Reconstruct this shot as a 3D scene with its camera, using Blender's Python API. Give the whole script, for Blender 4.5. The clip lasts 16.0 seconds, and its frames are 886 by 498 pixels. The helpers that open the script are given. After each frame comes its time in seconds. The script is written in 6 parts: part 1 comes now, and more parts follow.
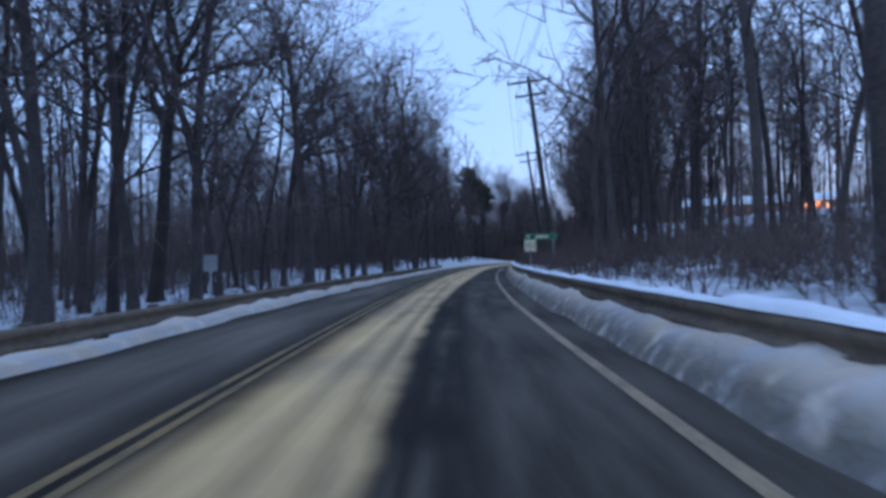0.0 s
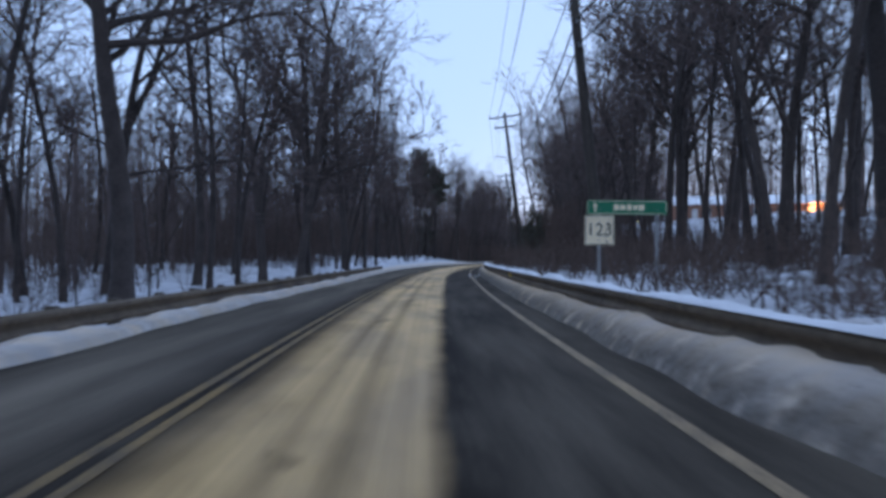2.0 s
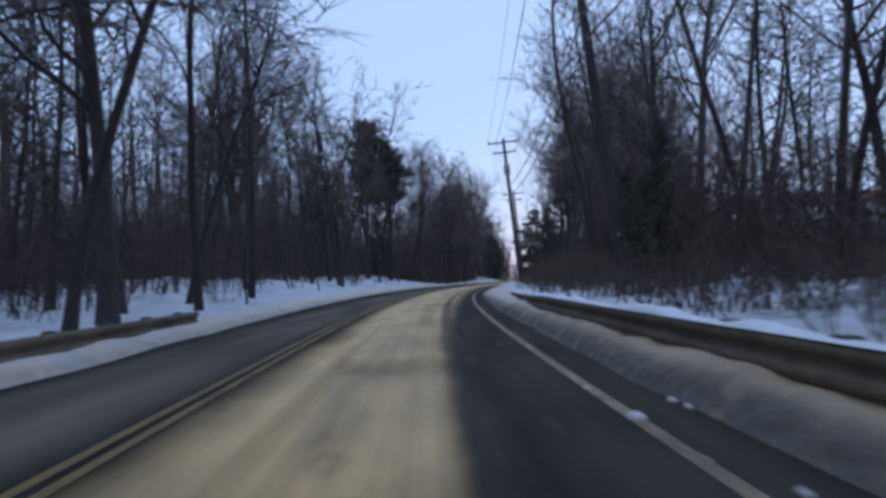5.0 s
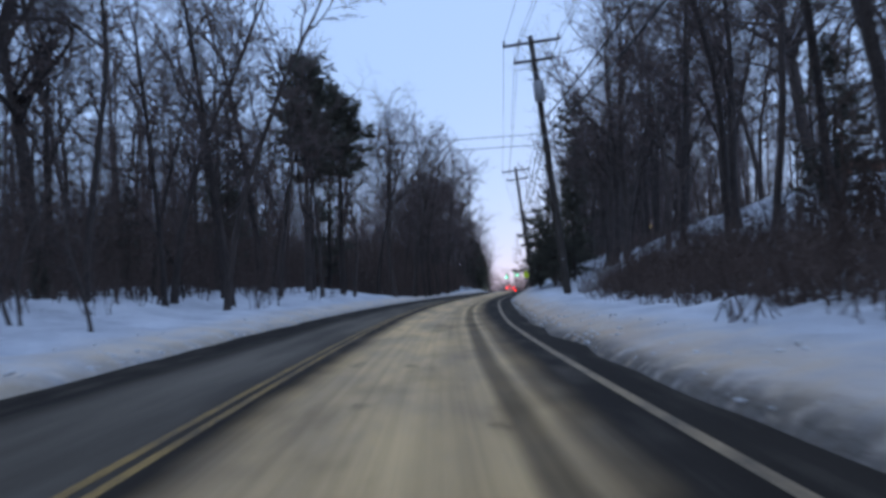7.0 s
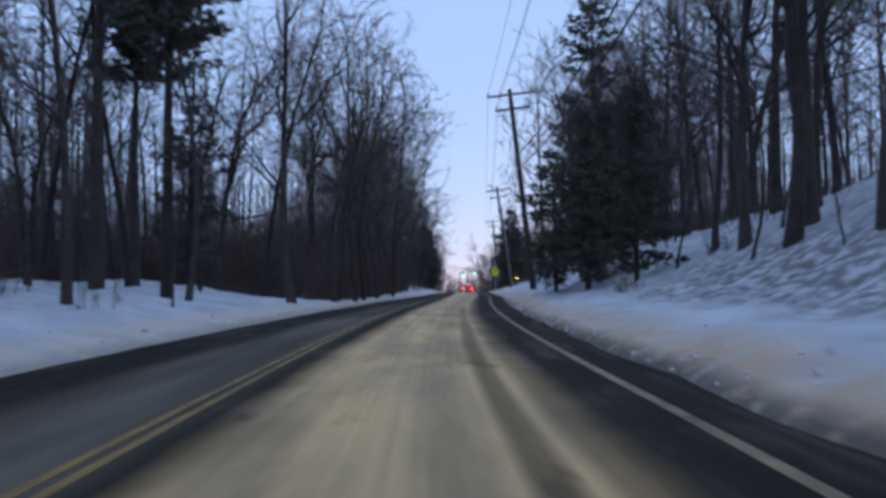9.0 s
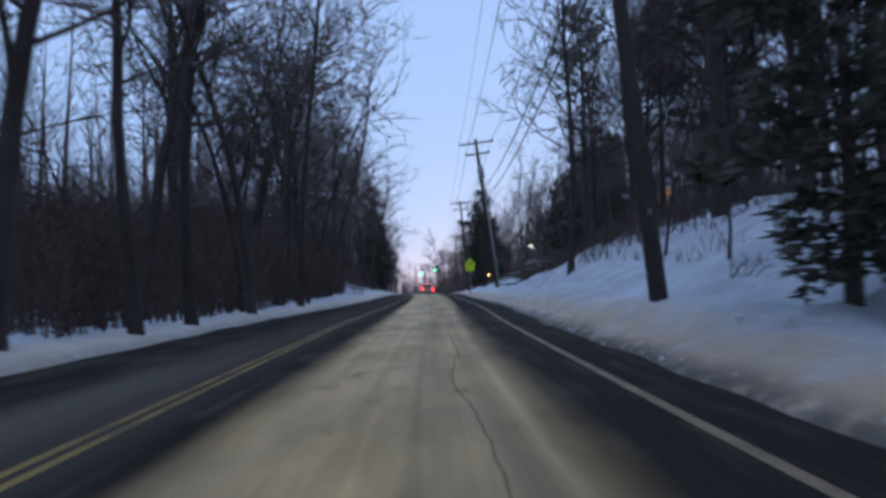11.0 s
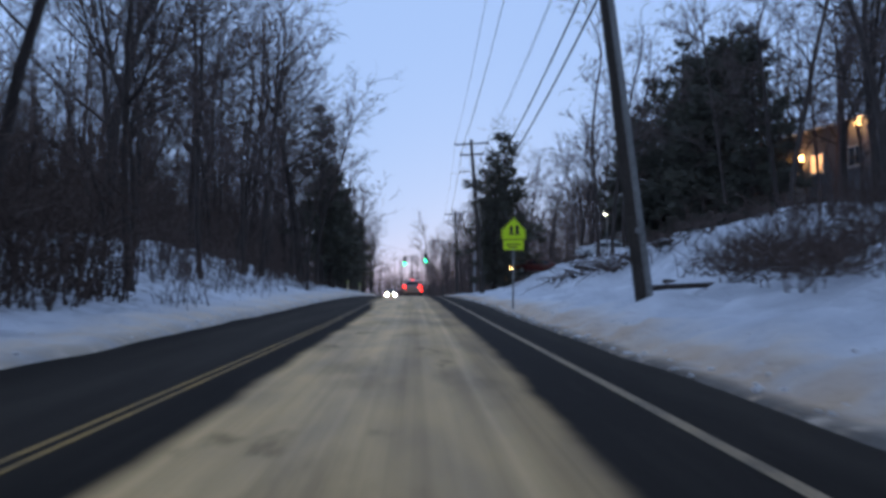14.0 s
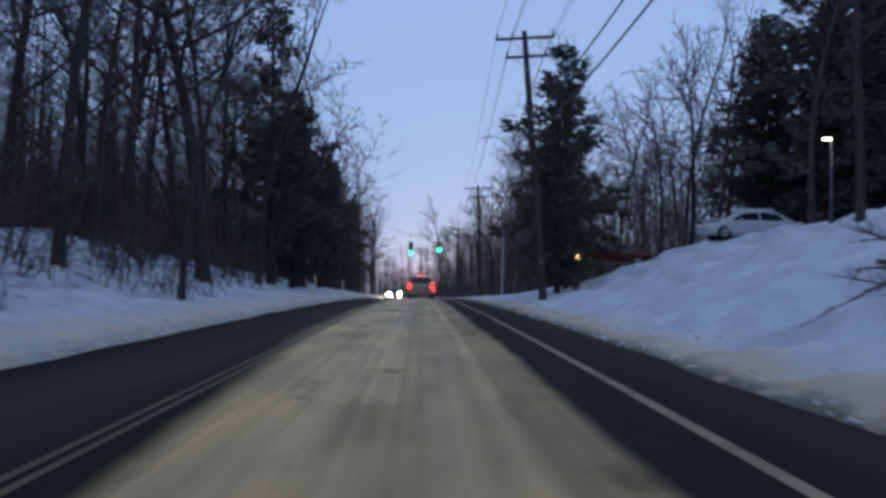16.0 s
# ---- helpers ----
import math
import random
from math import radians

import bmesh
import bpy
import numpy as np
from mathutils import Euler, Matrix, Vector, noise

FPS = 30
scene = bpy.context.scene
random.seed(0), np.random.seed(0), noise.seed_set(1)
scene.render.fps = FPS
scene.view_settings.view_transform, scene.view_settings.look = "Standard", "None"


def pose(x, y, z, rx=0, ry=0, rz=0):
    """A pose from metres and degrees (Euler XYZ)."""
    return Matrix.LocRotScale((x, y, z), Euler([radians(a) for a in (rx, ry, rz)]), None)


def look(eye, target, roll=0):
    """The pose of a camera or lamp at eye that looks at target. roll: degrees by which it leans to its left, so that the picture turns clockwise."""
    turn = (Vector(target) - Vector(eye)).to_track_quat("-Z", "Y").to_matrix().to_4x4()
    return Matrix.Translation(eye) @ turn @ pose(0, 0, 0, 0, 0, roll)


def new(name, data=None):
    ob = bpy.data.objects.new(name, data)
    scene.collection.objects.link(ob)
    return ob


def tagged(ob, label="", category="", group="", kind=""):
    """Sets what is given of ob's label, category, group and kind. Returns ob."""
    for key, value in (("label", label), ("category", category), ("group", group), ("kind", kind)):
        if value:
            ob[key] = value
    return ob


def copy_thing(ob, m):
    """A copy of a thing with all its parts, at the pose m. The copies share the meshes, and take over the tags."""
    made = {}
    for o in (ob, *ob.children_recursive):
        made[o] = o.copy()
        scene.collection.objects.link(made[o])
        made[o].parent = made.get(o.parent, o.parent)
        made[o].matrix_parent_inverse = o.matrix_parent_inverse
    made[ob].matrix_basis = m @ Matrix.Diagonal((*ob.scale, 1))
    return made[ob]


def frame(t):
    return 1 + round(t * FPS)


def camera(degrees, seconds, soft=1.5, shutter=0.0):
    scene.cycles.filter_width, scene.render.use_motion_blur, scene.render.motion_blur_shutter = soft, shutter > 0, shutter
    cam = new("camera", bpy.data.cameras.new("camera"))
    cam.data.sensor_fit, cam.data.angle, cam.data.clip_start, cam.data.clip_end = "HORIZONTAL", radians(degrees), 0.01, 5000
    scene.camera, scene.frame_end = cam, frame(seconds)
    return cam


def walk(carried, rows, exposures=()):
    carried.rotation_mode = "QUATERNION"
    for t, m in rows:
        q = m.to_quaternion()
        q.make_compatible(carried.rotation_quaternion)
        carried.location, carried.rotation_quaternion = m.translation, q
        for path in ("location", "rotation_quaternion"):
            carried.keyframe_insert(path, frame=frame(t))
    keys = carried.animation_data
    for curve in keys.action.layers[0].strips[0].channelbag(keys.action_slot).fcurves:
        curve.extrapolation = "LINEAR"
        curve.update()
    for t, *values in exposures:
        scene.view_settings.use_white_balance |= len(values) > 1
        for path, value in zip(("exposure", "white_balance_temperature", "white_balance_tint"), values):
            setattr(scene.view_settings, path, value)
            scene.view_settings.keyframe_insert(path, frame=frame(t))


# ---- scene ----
cam = camera(60.0, 16.0, soft=3.4, shutter=0.3)
PATH = [
    (0.0, (0.000, 0.000, 1.060), (-0.000, 9.999, 1.193), -1.47),
    (0.5, (-0.125, 5.740, 1.060), (0.024, 15.737, 1.256), -0.57),
    (1.0, (-0.159, 11.607, 1.060), (0.185, 21.600, 1.232), 0.16),
    (1.5, (-0.042, 17.726, 1.060), (0.496, 27.711, 1.200), 0.49),
    (2.0, (0.228, 24.043, 1.060), (0.947, 34.017, 1.173), 0.32),
    (2.5, (0.654, 30.570, 1.060), (1.548, 40.530, 1.169), -0.04),
    (3.0, (1.100, 37.417, 1.060), (2.067, 47.370, 1.159), -0.60),
    (3.5, (1.568, 44.286, 1.060), (2.581, 54.233, 1.204), -0.08),
    (4.0, (2.037, 51.045, 1.060), (3.126, 60.985, 1.202), -0.44),
    (4.2, (2.265, 53.814, 1.060), (3.388, 63.748, 1.291), -0.49),
    (6.3, (4.887, 83.560, 1.060), (6.322, 93.445, 1.526), -1.60),
    (6.5, (5.232, 86.423, 1.060), (6.734, 96.296, 1.565), -1.37),
    (7.0, (6.229, 93.654, 1.060), (7.849, 103.509, 1.560), -1.91),
    (7.5, (7.348, 101.020, 1.060), (9.160, 110.842, 1.562), -1.14),
    (8.0, (8.573, 108.413, 1.060), (10.489, 118.216, 1.524), -1.47),
    (8.5, (9.880, 115.760, 1.060), (11.926, 125.538, 1.508), -1.36),
    (9.0, (11.301, 123.054, 1.060), (13.599, 132.775, 1.534), -0.65),
    (9.2, (11.920, 125.941, 1.060), (14.274, 135.649, 1.530), -0.42),
    (11.3, (19.308, 155.861, 1.060), (22.218, 165.417, 1.519), -1.23),
    (11.5, (20.087, 158.691, 1.060), (23.007, 168.245, 1.518), -1.34),
    (12.0, (22.119, 165.729, 1.060), (25.093, 175.265, 1.512), -1.40),
    (12.5, (24.185, 172.706, 1.060), (27.219, 182.222, 1.536), -0.27),
    (13.0, (26.218, 179.574, 1.060), (29.191, 189.112, 1.490), 0.22),
    (13.5, (28.167, 186.285, 1.060), (31.115, 195.831, 1.494), 0.40),
    (14.0, (29.992, 192.714, 1.060), (32.986, 202.247, 1.480), 0.74),
    (14.5, (31.727, 198.953, 1.060), (34.710, 208.490, 1.431), 0.82),
    (15.0, (33.442, 205.239, 1.060), (36.345, 214.801, 1.431), 0.37),
    (15.5, (35.120, 211.515, 1.060), (37.978, 221.091, 1.413), 0.95),
    (16.0, (36.807, 217.714, 1.060), (39.685, 227.283, 1.429), 1.04),
]
walk(cam, [(t, look(eye, target, roll)) for t, eye, target, roll in PATH], exposures=[(0, 0.4, 5750, 9), (0.5, 0.42, 5950, 9), (1.0, 0.45, 6300, 10), (1.6, 0.5, 6650, 10), (3.0, 0.4, 6600, 10), (4.2, 0.34, 6650, 10), (6.5, 0.28, 6550, 10), (8.0, 0.22, 6500, 10), (12.0, 0.06, 6400, 10), (13.5, 0.02, 6400, 10), (14.6, 0.12, 6450, 10), (15.2, 0.06, 6400, 10), (15.6, -0.04, 6400, 10), (16.0, -0.22, 6300, 10)])


# ---- the road's line: s metres along it, d metres to its right ----
HEAD_S = [-300, 0, 20, 40, 60, 80, 100, 120, 140, 160, 180, 200, 220, 325, 430, 900]
HEAD_A = [0.2, 0.2, 1.8, 3.3, 4.8, 6.6, 8.8, 11.1, 13.4, 15.6, 16.3, 15.4, 15.2, 15.2, -6.0, -6.0]
_ss = np.arange(-300, 901, 1.0)
_aa = np.radians(np.interp(_ss, HEAD_S, HEAD_A))
_xx = np.cumsum(np.sin(_aa))
_yy = np.cumsum(np.cos(_aa))
_xx -= np.interp(0, _ss, _xx)
_yy -= np.interp(0, _ss, _yy)


def road_z(s):
    """The road runs level and then dips."""
    e = max(0.0, s - 225.0)
    return -0.0002 * e * e if e < 90 else -1.62 - 0.036 * (e - 90)


def at(s, d, z=0.0):
    """The place at s along the road and d to the right of the driving line, z above the road."""
    a = np.interp(s, _ss, _aa)
    return Vector((float(np.interp(s, _ss, _xx) + d * np.cos(a)), float(np.interp(s, _ss, _yy) - d * np.sin(a)), road_z(s) + z))


def turn_at(s):
    """The road's heading at s, in degrees to the left of +y."""
    return -float(np.interp(s, HEAD_S, HEAD_A))


def edge_left(s):
    return float(np.interp(s, [0, 20, 60, 95, 118, 135, 160, 180, 190, 206, 220], [-4.35, -4.25, -3.85, -4.8, -5.3, -5.55, -5.5, -5.5, -5.05, -4.55, -4.4]))


def line_yellow(s):
    return float(np.interp(s, [0, 18, 58, 95, 116, 150, 177, 200, 215], [-1.95, -1.95, -1.9, -2.2, -2.3, -2.5, -2.68, -2.3, -2.08]))


def line_white(s):
    return float(np.interp(s, [0, 18, 58, 95, 115, 130, 174, 190, 215], [1.4, 1.34, 1.61, 1.5, 1.5, 1.75, 1.88, 2.05, 1.95]))


def edge_right(s):
    return float(np.interp(s, [0, 20, 58, 95, 113, 130, 172, 190, 215, 230], [1.85, 1.86, 2.15, 2.05, 2.02, 2.4, 2.75, 3.1, 2.9, 3.15]))


LEFT = {  # heights over the distance from the left edge, at four places along the road
    60: ([0, 0.12, 0.5, 0.95, 2, 6, 20, 60, 400], [0, 0.11, 0.13, 0.04, -0.42, -0.8, -0.9, -0.5, 6]),
    110: ([0, 0.3, 1.2, 4, 8, 14, 30, 60, 400], [0, 0.16, 0.3, 0.45, 0.85, 1.0, 1.0, 1.0, 8]),
    150: ([0, 0.3, 1.2, 4, 6, 10, 30, 60, 400], [0, 0.16, 0.35, 0.75, 1.1, 1.4, 1.3, 1.2, 8]),
    161: ([0, 0.3, 1.2, 4, 6.5, 10, 16, 30, 400], [0, 0.15, 0.3, 0.5, 1.1, 1.85, 1.6, 1.2, 8]),
    169: ([0, 0.3, 1.2, 4, 6, 10, 30, 60, 400], [0, 0.14, 0.2, 0.14, 0.1, 0.3, 0.8, 1.0, 8]),
    190: ([0, 0.3, 0.9, 2, 6, 10, 30, 60, 400], [0, 0.14, 0.2, 0.15, 0.3, 0.6, 1.0, 1.0, 8]),
    235: ([0, 0.3, 1.2, 3, 5, 7, 10, 30, 400], [0, 0.16, 0.3, 0.8, 1.7, 2.4, 2.8, 3.4, 10]),
    300: ([0, 0.3, 1.2, 4, 6, 10, 30, 60, 400], [0, 0.16, 0.3, 0.5, 0.8, 1.2, 2.0, 2.0, 10]),
}
RIGHT = {
    25: ([0, 0.2, 0.45, 1.0, 3, 8, 20, 45, 80, 400], [0, 0.24, 0.4, 0.42, 0.45, 0.9, 2.4, 6.0, 8.6, 14]),
    45: ([0, 0.2, 0.45, 1.0, 3, 8, 20, 45, 80, 400], [0, 0.2, 0.3, 0.38, 0.45, 0.9, 2.4, 6.0, 8.6, 14]),
    85: ([0, 0.2, 0.45, 1.0, 3, 8, 20, 45, 80, 400], [0, 0.22, 0.34, 0.4, 0.5, 1.0, 2.6, 6.0, 8.6, 14]),
    112: ([0, 0.4, 1.2, 3, 6, 9, 14, 30, 60, 400], [0, 0.2, 0.4, 0.5, 1.1, 2.3, 3.8, 5.8, 8.0, 14]),
    130: ([0, 0.4, 1.2, 3, 5, 7, 10, 15, 30, 60, 400], [0, 0.2, 0.4, 0.5, 0.9, 2.0, 3.7, 5.2, 6.4, 7.8, 14]),
    155: ([0, 0.4, 1.2, 3, 4.5, 6, 9, 14, 30, 60, 400], [0, 0.2, 0.38, 0.5, 0.9, 1.7, 3.4, 5.2, 6.4, 7.8, 14]),
    170: ([0, 0.4, 1.2, 2.0, 3.0, 4.5, 6, 9, 14, 30, 60, 400], [0, 0.2, 0.62, 0.85, 1.08, 1.8, 2.6, 3.5, 4.3, 6.4, 9.5, 14]),
    190: ([0, 0.15, 0.6, 0.82, 1.2, 2.2, 3.2, 4.5, 6, 8, 12, 30, 60, 400], [0, 0.06, 0.1, 0.3, 0.42, 1.0, 1.75, 2.4, 3.2, 3.8, 4.6, 6.2, 9.5, 14]),
    212: ([0, 0.15, 0.6, 0.82, 1.2, 2.2, 3.5, 5, 6.5, 8, 12, 30, 60, 400], [0, 0.05, 0.08, 0.26, 0.32, 0.55, 0.9, 1.3, 1.85, 2.8, 3.9, 5.4, 8.5, 14]),
    226: ([0, 0.15, 0.6, 0.82, 1.5, 3, 5.5, 6.5, 7.5, 9, 20, 50, 400], [0, 0.05, 0.08, 0.22, 0.3, 0.6, 1.4, 2.25, 3.1, 3.6, 4.5, 7.5, 14]),
    232: ([0, 0.4, 1.5, 3.2, 4.2, 6, 8, 10, 20, 50, 400], [0, 0.11, 0.23, 0.75, 1.4, 2.3, 3.1, 3.5, 4.4, 7.5, 14]),
    237: ([0, 0.4, 1.5, 3, 5, 8, 10, 20, 50, 400], [0, 0.1, 0.2, 0.6, 1.3, 2.8, 3.3, 4.2, 7.5, 14]),
    258: ([0, 0.4, 1.5, 3, 5, 8, 10, 14, 20, 50, 400], [0, 0.1, 0.16, 0.4, 0.9, 2.3, 2.9, 3.2, 3.6, 5.5, 12]),
    290: ([0, 0.4, 1.5, 3, 5, 8, 12, 20, 50, 400], [0, 0.1, 0.15, 0.2, 0.3, 0.6, 1.0, 1.6, 3.0, 10]),
}


def between(table, s, u):
    keys = list(table)
    return float(np.interp(s, keys, [np.interp(u, *table[k]) for k in keys]))


def ground_z(s, d):
    """The height of the snow over the road's own height."""
    a, b = edge_left(s), edge_right(s)
    if a < d < b:
        return 0.0
    return between(LEFT, s, a - d) if d <= a else between(RIGHT, s, d - b)


# ---- sky and light: an overcast dusk ----
world = bpy.data.worlds.new("dusk_sky")
scene.world = world
world.use_nodes = True
wn, wl = world.node_tree.nodes, world.node_tree.links
sky = wn.new("ShaderNodeTexSky")
sky.sky_type = "NISHITA"
sky.sun_disc = False
sky.sun_elevation = radians(5)
sky.sun_rotation = radians(20)
sky.air_density, sky.dust_density, sky.ozone_density = 1.2, 0.4, 3.0
cloud = wn.new("ShaderNodeMix")
cloud.data_type = "RGBA"
cloud.inputs["Factor"].default_value = 0.82
cloud.inputs["B"].default_value = (4.5, 6.5, 10.9, 1)
wl.new(sky.outputs["Color"], cloud.inputs["A"])
wl.new(cloud.outputs["Result"], wn["Background"].inputs["Color"])
wn["Background"].inputs["Strength"].default_value = 0.095
sun_data = bpy.data.lights.new("sun", "SUN")
sun_data.energy, sun_data.angle, sun_data.color = 0.12, radians(30), (0.85, 0.92, 1.0)
sun = new("sun", sun_data)
sun.matrix_world = look((0, 0, 50), (12, 40, 20))


# ---- materials ----
def material(name, color, rough=0.8, metal=0.0, var=0.25, scale=6.0, bump=0.0, bump_scale=40.0, color2=None, random_each=False):
    """A surface with variation at two scales and fine relief."""
    m = bpy.data.materials.new(name)
    m.use_nodes = True
    n, l = m.node_tree.nodes, m.node_tree.links
    b = n["Principled BSDF"]
    b.inputs["Roughness"].default_value, b.inputs["Metallic"].default_value = rough, metal
    co = n.new("ShaderNodeTexCoord")
    big, fine = n.new("ShaderNodeTexNoise"), n.new("ShaderNodeTexNoise")
    big.inputs["Scale"].default_value, fine.inputs["Scale"].default_value = scale * 0.25, scale * 4
    big.inputs["Detail"].default_value = fine.inputs["Detail"].default_value = 4
    l.new(co.outputs["Object"], big.inputs["Vector"]), l.new(co.outputs["Object"], fine.inputs["Vector"])
    add = n.new("ShaderNodeMath")
    add.operation = "MULTIPLY_ADD"
    add.inputs[1].default_value = 0.5
    half = n.new("ShaderNodeMath")
    half.operation = "MULTIPLY"
    half.inputs[1].default_value = 0.5
    l.new(big.outputs["Fac"], add.inputs[0]), l.new(fine.outputs["Fac"], half.inputs[0]), l.new(half.outputs[0], add.inputs[2])
    ramp = n.new("ShaderNodeValToRGB")
    dark = color2 or tuple(c * (1 - var) for c in color)
    light = color if color2 else tuple(min(1, c * (1 + var)) for c in color)
    ramp.color_ramp.elements[0].position, ramp.color_ramp.elements[1].position = 0.36, 0.64
    ramp.color_ramp.elements[0].color, ramp.color_ramp.elements[1].color = (*dark, 1), (*light, 1)
    l.new(add.outputs[0], ramp.inputs["Fac"])
    out = ramp.outputs["Color"]
    if random_each:
        info, hsv, amt = n.new("ShaderNodeObjectInfo"), n.new("ShaderNodeHueSaturation"), n.new("ShaderNodeMapRange")
        amt.inputs["To Min"].default_value, amt.inputs["To Max"].default_value = 0.7, 1.35
        l.new(info.outputs["Random"], amt.inputs["Value"]), l.new(amt.outputs["Result"], hsv.inputs["Value"])
        l.new(out, hsv.inputs["Color"])
        out = hsv.outputs["Color"]
    l.new(out, b.inputs["Base Color"])
    if bump:
        tex, bp = n.new("ShaderNodeTexNoise"), n.new("ShaderNodeBump")
        tex.inputs["Scale"].default_value, tex.inputs["Detail"].default_value = bump_scale, 5
        bp.inputs["Strength"].default_value, bp.inputs["Distance"].default_value = bump, 0.02
        l.new(co.outputs["Object"], tex.inputs["Vector"]), l.new(tex.outputs["Fac"], bp.inputs["Height"]), l.new(bp.outputs["Normal"], b.inputs["Normal"])
    return m


def glow(name, color, strength):
    m = bpy.data.materials.new(name)
    m.use_nodes = True
    b = m.node_tree.nodes["Principled BSDF"]
    b.inputs["Base Color"].default_value = b.inputs["Emission Color"].default_value = (*color, 1)
    b.inputs["Emission Strength"].default_value, b.inputs["Roughness"].default_value = strength, 0.3
    return m


def road_material():
    """Asphalt with dried salt; the lane wears a packed film of snow and sand, its yellow also painting in headlight
    glow, crossed by wheel tracks. UV: d and s in metres.
    """
    m = bpy.data.materials.new("salted_asphalt")
    m.use_nodes = True
    n, l = m.node_tree.nodes, m.node_tree.links
    b = n["Principled BSDF"]
    uv, sep = n.new("ShaderNodeUVMap"), n.new("ShaderNodeSeparateXYZ")
    uv.uv_map = "road"
    l.new(uv.outputs["UV"], sep.inputs[0])
    d, s = sep.outputs["X"], sep.outputs["Y"]

    def math_node(op, a, c=None, e=None):
        q = n.new("ShaderNodeMath")
        q.operation = op
        for i, v in enumerate((a, c, e)):
            if v is None:
                continue
            if isinstance(v, (int, float)):
                q.inputs[i].default_value = v
            else:
                l.new(v, q.inputs[i])
        return q.outputs[0]

    def noise_at(su, sv, detail=4, offset=0.0):
        comb, t = n.new("ShaderNodeCombineXYZ"), n.new("ShaderNodeTexNoise")
        l.new(math_node("MULTIPLY", d, su), comb.inputs[0]), l.new(math_node("MULTIPLY_ADD", s, sv, offset), comb.inputs[1])
        t.inputs["Scale"].default_value, t.inputs["Detail"].default_value = 1.0, detail
        l.new(comb.outputs[0], t.inputs["Vector"])
        return t.outputs["Fac"]

    def step(v, a, c):
        q = n.new("ShaderNodeMapRange")
        q.interpolation_type = "SMOOTHSTEP"
        l.new(v, q.inputs["Value"])
        q.inputs["From Min"].default_value, q.inputs["From Max"].default_value = a, c
        return q.outputs["Result"]

    def band(v, a, c, soft):
        return math_node("MULTIPLY", step(v, a - soft, a + soft), math_node("SUBTRACT", 1.0, step(v, c - soft, c + soft)))

    # wander of the film's edges
    w = math_node("MULTIPLY_ADD", noise_at(0.3, 0.1, 3), 0.22, -0.11)
    w2 = math_node("MULTIPLY_ADD", noise_at(0.9, 0.8, 5, 40), 0.2, -0.1)
    dw = math_node("ADD", math_node("ADD", d, w), w2)

    def ramp_along(first, *steps):
        v = first
        for a, c, amount in steps:
            v = math_node("MULTIPLY_ADD", step(s, a, c), amount, v)
        return v

    # the film's band, which also carries the painted headlight glow
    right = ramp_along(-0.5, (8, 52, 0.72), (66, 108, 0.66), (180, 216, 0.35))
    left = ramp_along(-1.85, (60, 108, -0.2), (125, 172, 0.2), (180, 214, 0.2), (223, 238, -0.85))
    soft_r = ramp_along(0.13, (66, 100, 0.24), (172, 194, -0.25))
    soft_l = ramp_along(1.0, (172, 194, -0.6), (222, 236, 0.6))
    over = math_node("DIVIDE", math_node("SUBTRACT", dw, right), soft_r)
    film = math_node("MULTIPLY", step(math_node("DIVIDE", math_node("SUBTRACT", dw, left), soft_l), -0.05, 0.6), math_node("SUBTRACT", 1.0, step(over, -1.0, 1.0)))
    dt = math_node("ADD", d, math_node("MULTIPLY_ADD", noise_at(0.0, 0.05, 2, 9), 0.3, -0.15))
    early = math_node("SUBTRACT", 1.0, step(s, 60.0, 85.0))
    tr_a = math_node("MULTIPLY", early, math_node("MAXIMUM", math_node("MULTIPLY", band(dt, -1.1, -0.98, 0.1), 0.4), math_node("MULTIPLY", band(dt, -0.74, -0.6, 0.1), 0.42)))
    tr_b = math_node("MULTIPLY", math_node("SUBTRACT", 1.0, early), math_node("MAXIMUM", math_node("MULTIPLY", band(dt, -0.3, 0.2, 0.25), 0.25), math_node("MAXIMUM", math_node("MULTIPLY", band(dt, 0.26, 0.56, 0.1), math_node("MULTIPLY_ADD", step(s, 120.0, 175.0), -0.5, 0.72)), math_node("MULTIPLY", step(dt, 0.5, 0.8), 0.4))))
    tracks = math_node("MAXIMUM", tr_a, tr_b)
    patch = step(noise_at(1.1, 0.3, 7, 80), 0.3, 0.5)
    streak = step(noise_at(7.0, 0.06, 7, 20), 0.3, 0.64)
    film = math_node("MULTIPLY", film, math_node("SUBTRACT", 1.0, tracks))
    film = math_node("MULTIPLY", film, math_node("MULTIPLY_ADD", streak, 0.18, 0.82))
    film = math_node("MULTIPLY", film, math_node("MULTIPLY_ADD", patch, 0.3, 0.7))
    film = math_node("MULTIPLY", film, ramp_along(0.88, (50, 90, 0.12)))
    worn = step(noise_at(1.3, 0.55, 6, 120), 0.62, 0.72)
    film = math_node("MULTIPLY", film, math_node("MULTIPLY_ADD", worn, -0.45, 1.0))
    # long cracks that show dark through the film
    for where, swing, seed, a, c in ((0.25, 0.9, 210, 150, 192),):
        path = math_node("MULTIPLY_ADD", noise_at(0.0, 0.14, 6, seed), swing, where - swing / 2)
        off = math_node("ABSOLUTE", math_node("SUBTRACT", d, path))
        crack = math_node("MULTIPLY", math_node("SUBTRACT", 1.0, step(off, 0.004, 0.018)), band(s, a, c, 6.0))
        film = math_node("MULTIPLY", film, math_node("MULTIPLY_ADD", crack, -0.5, 1.0))
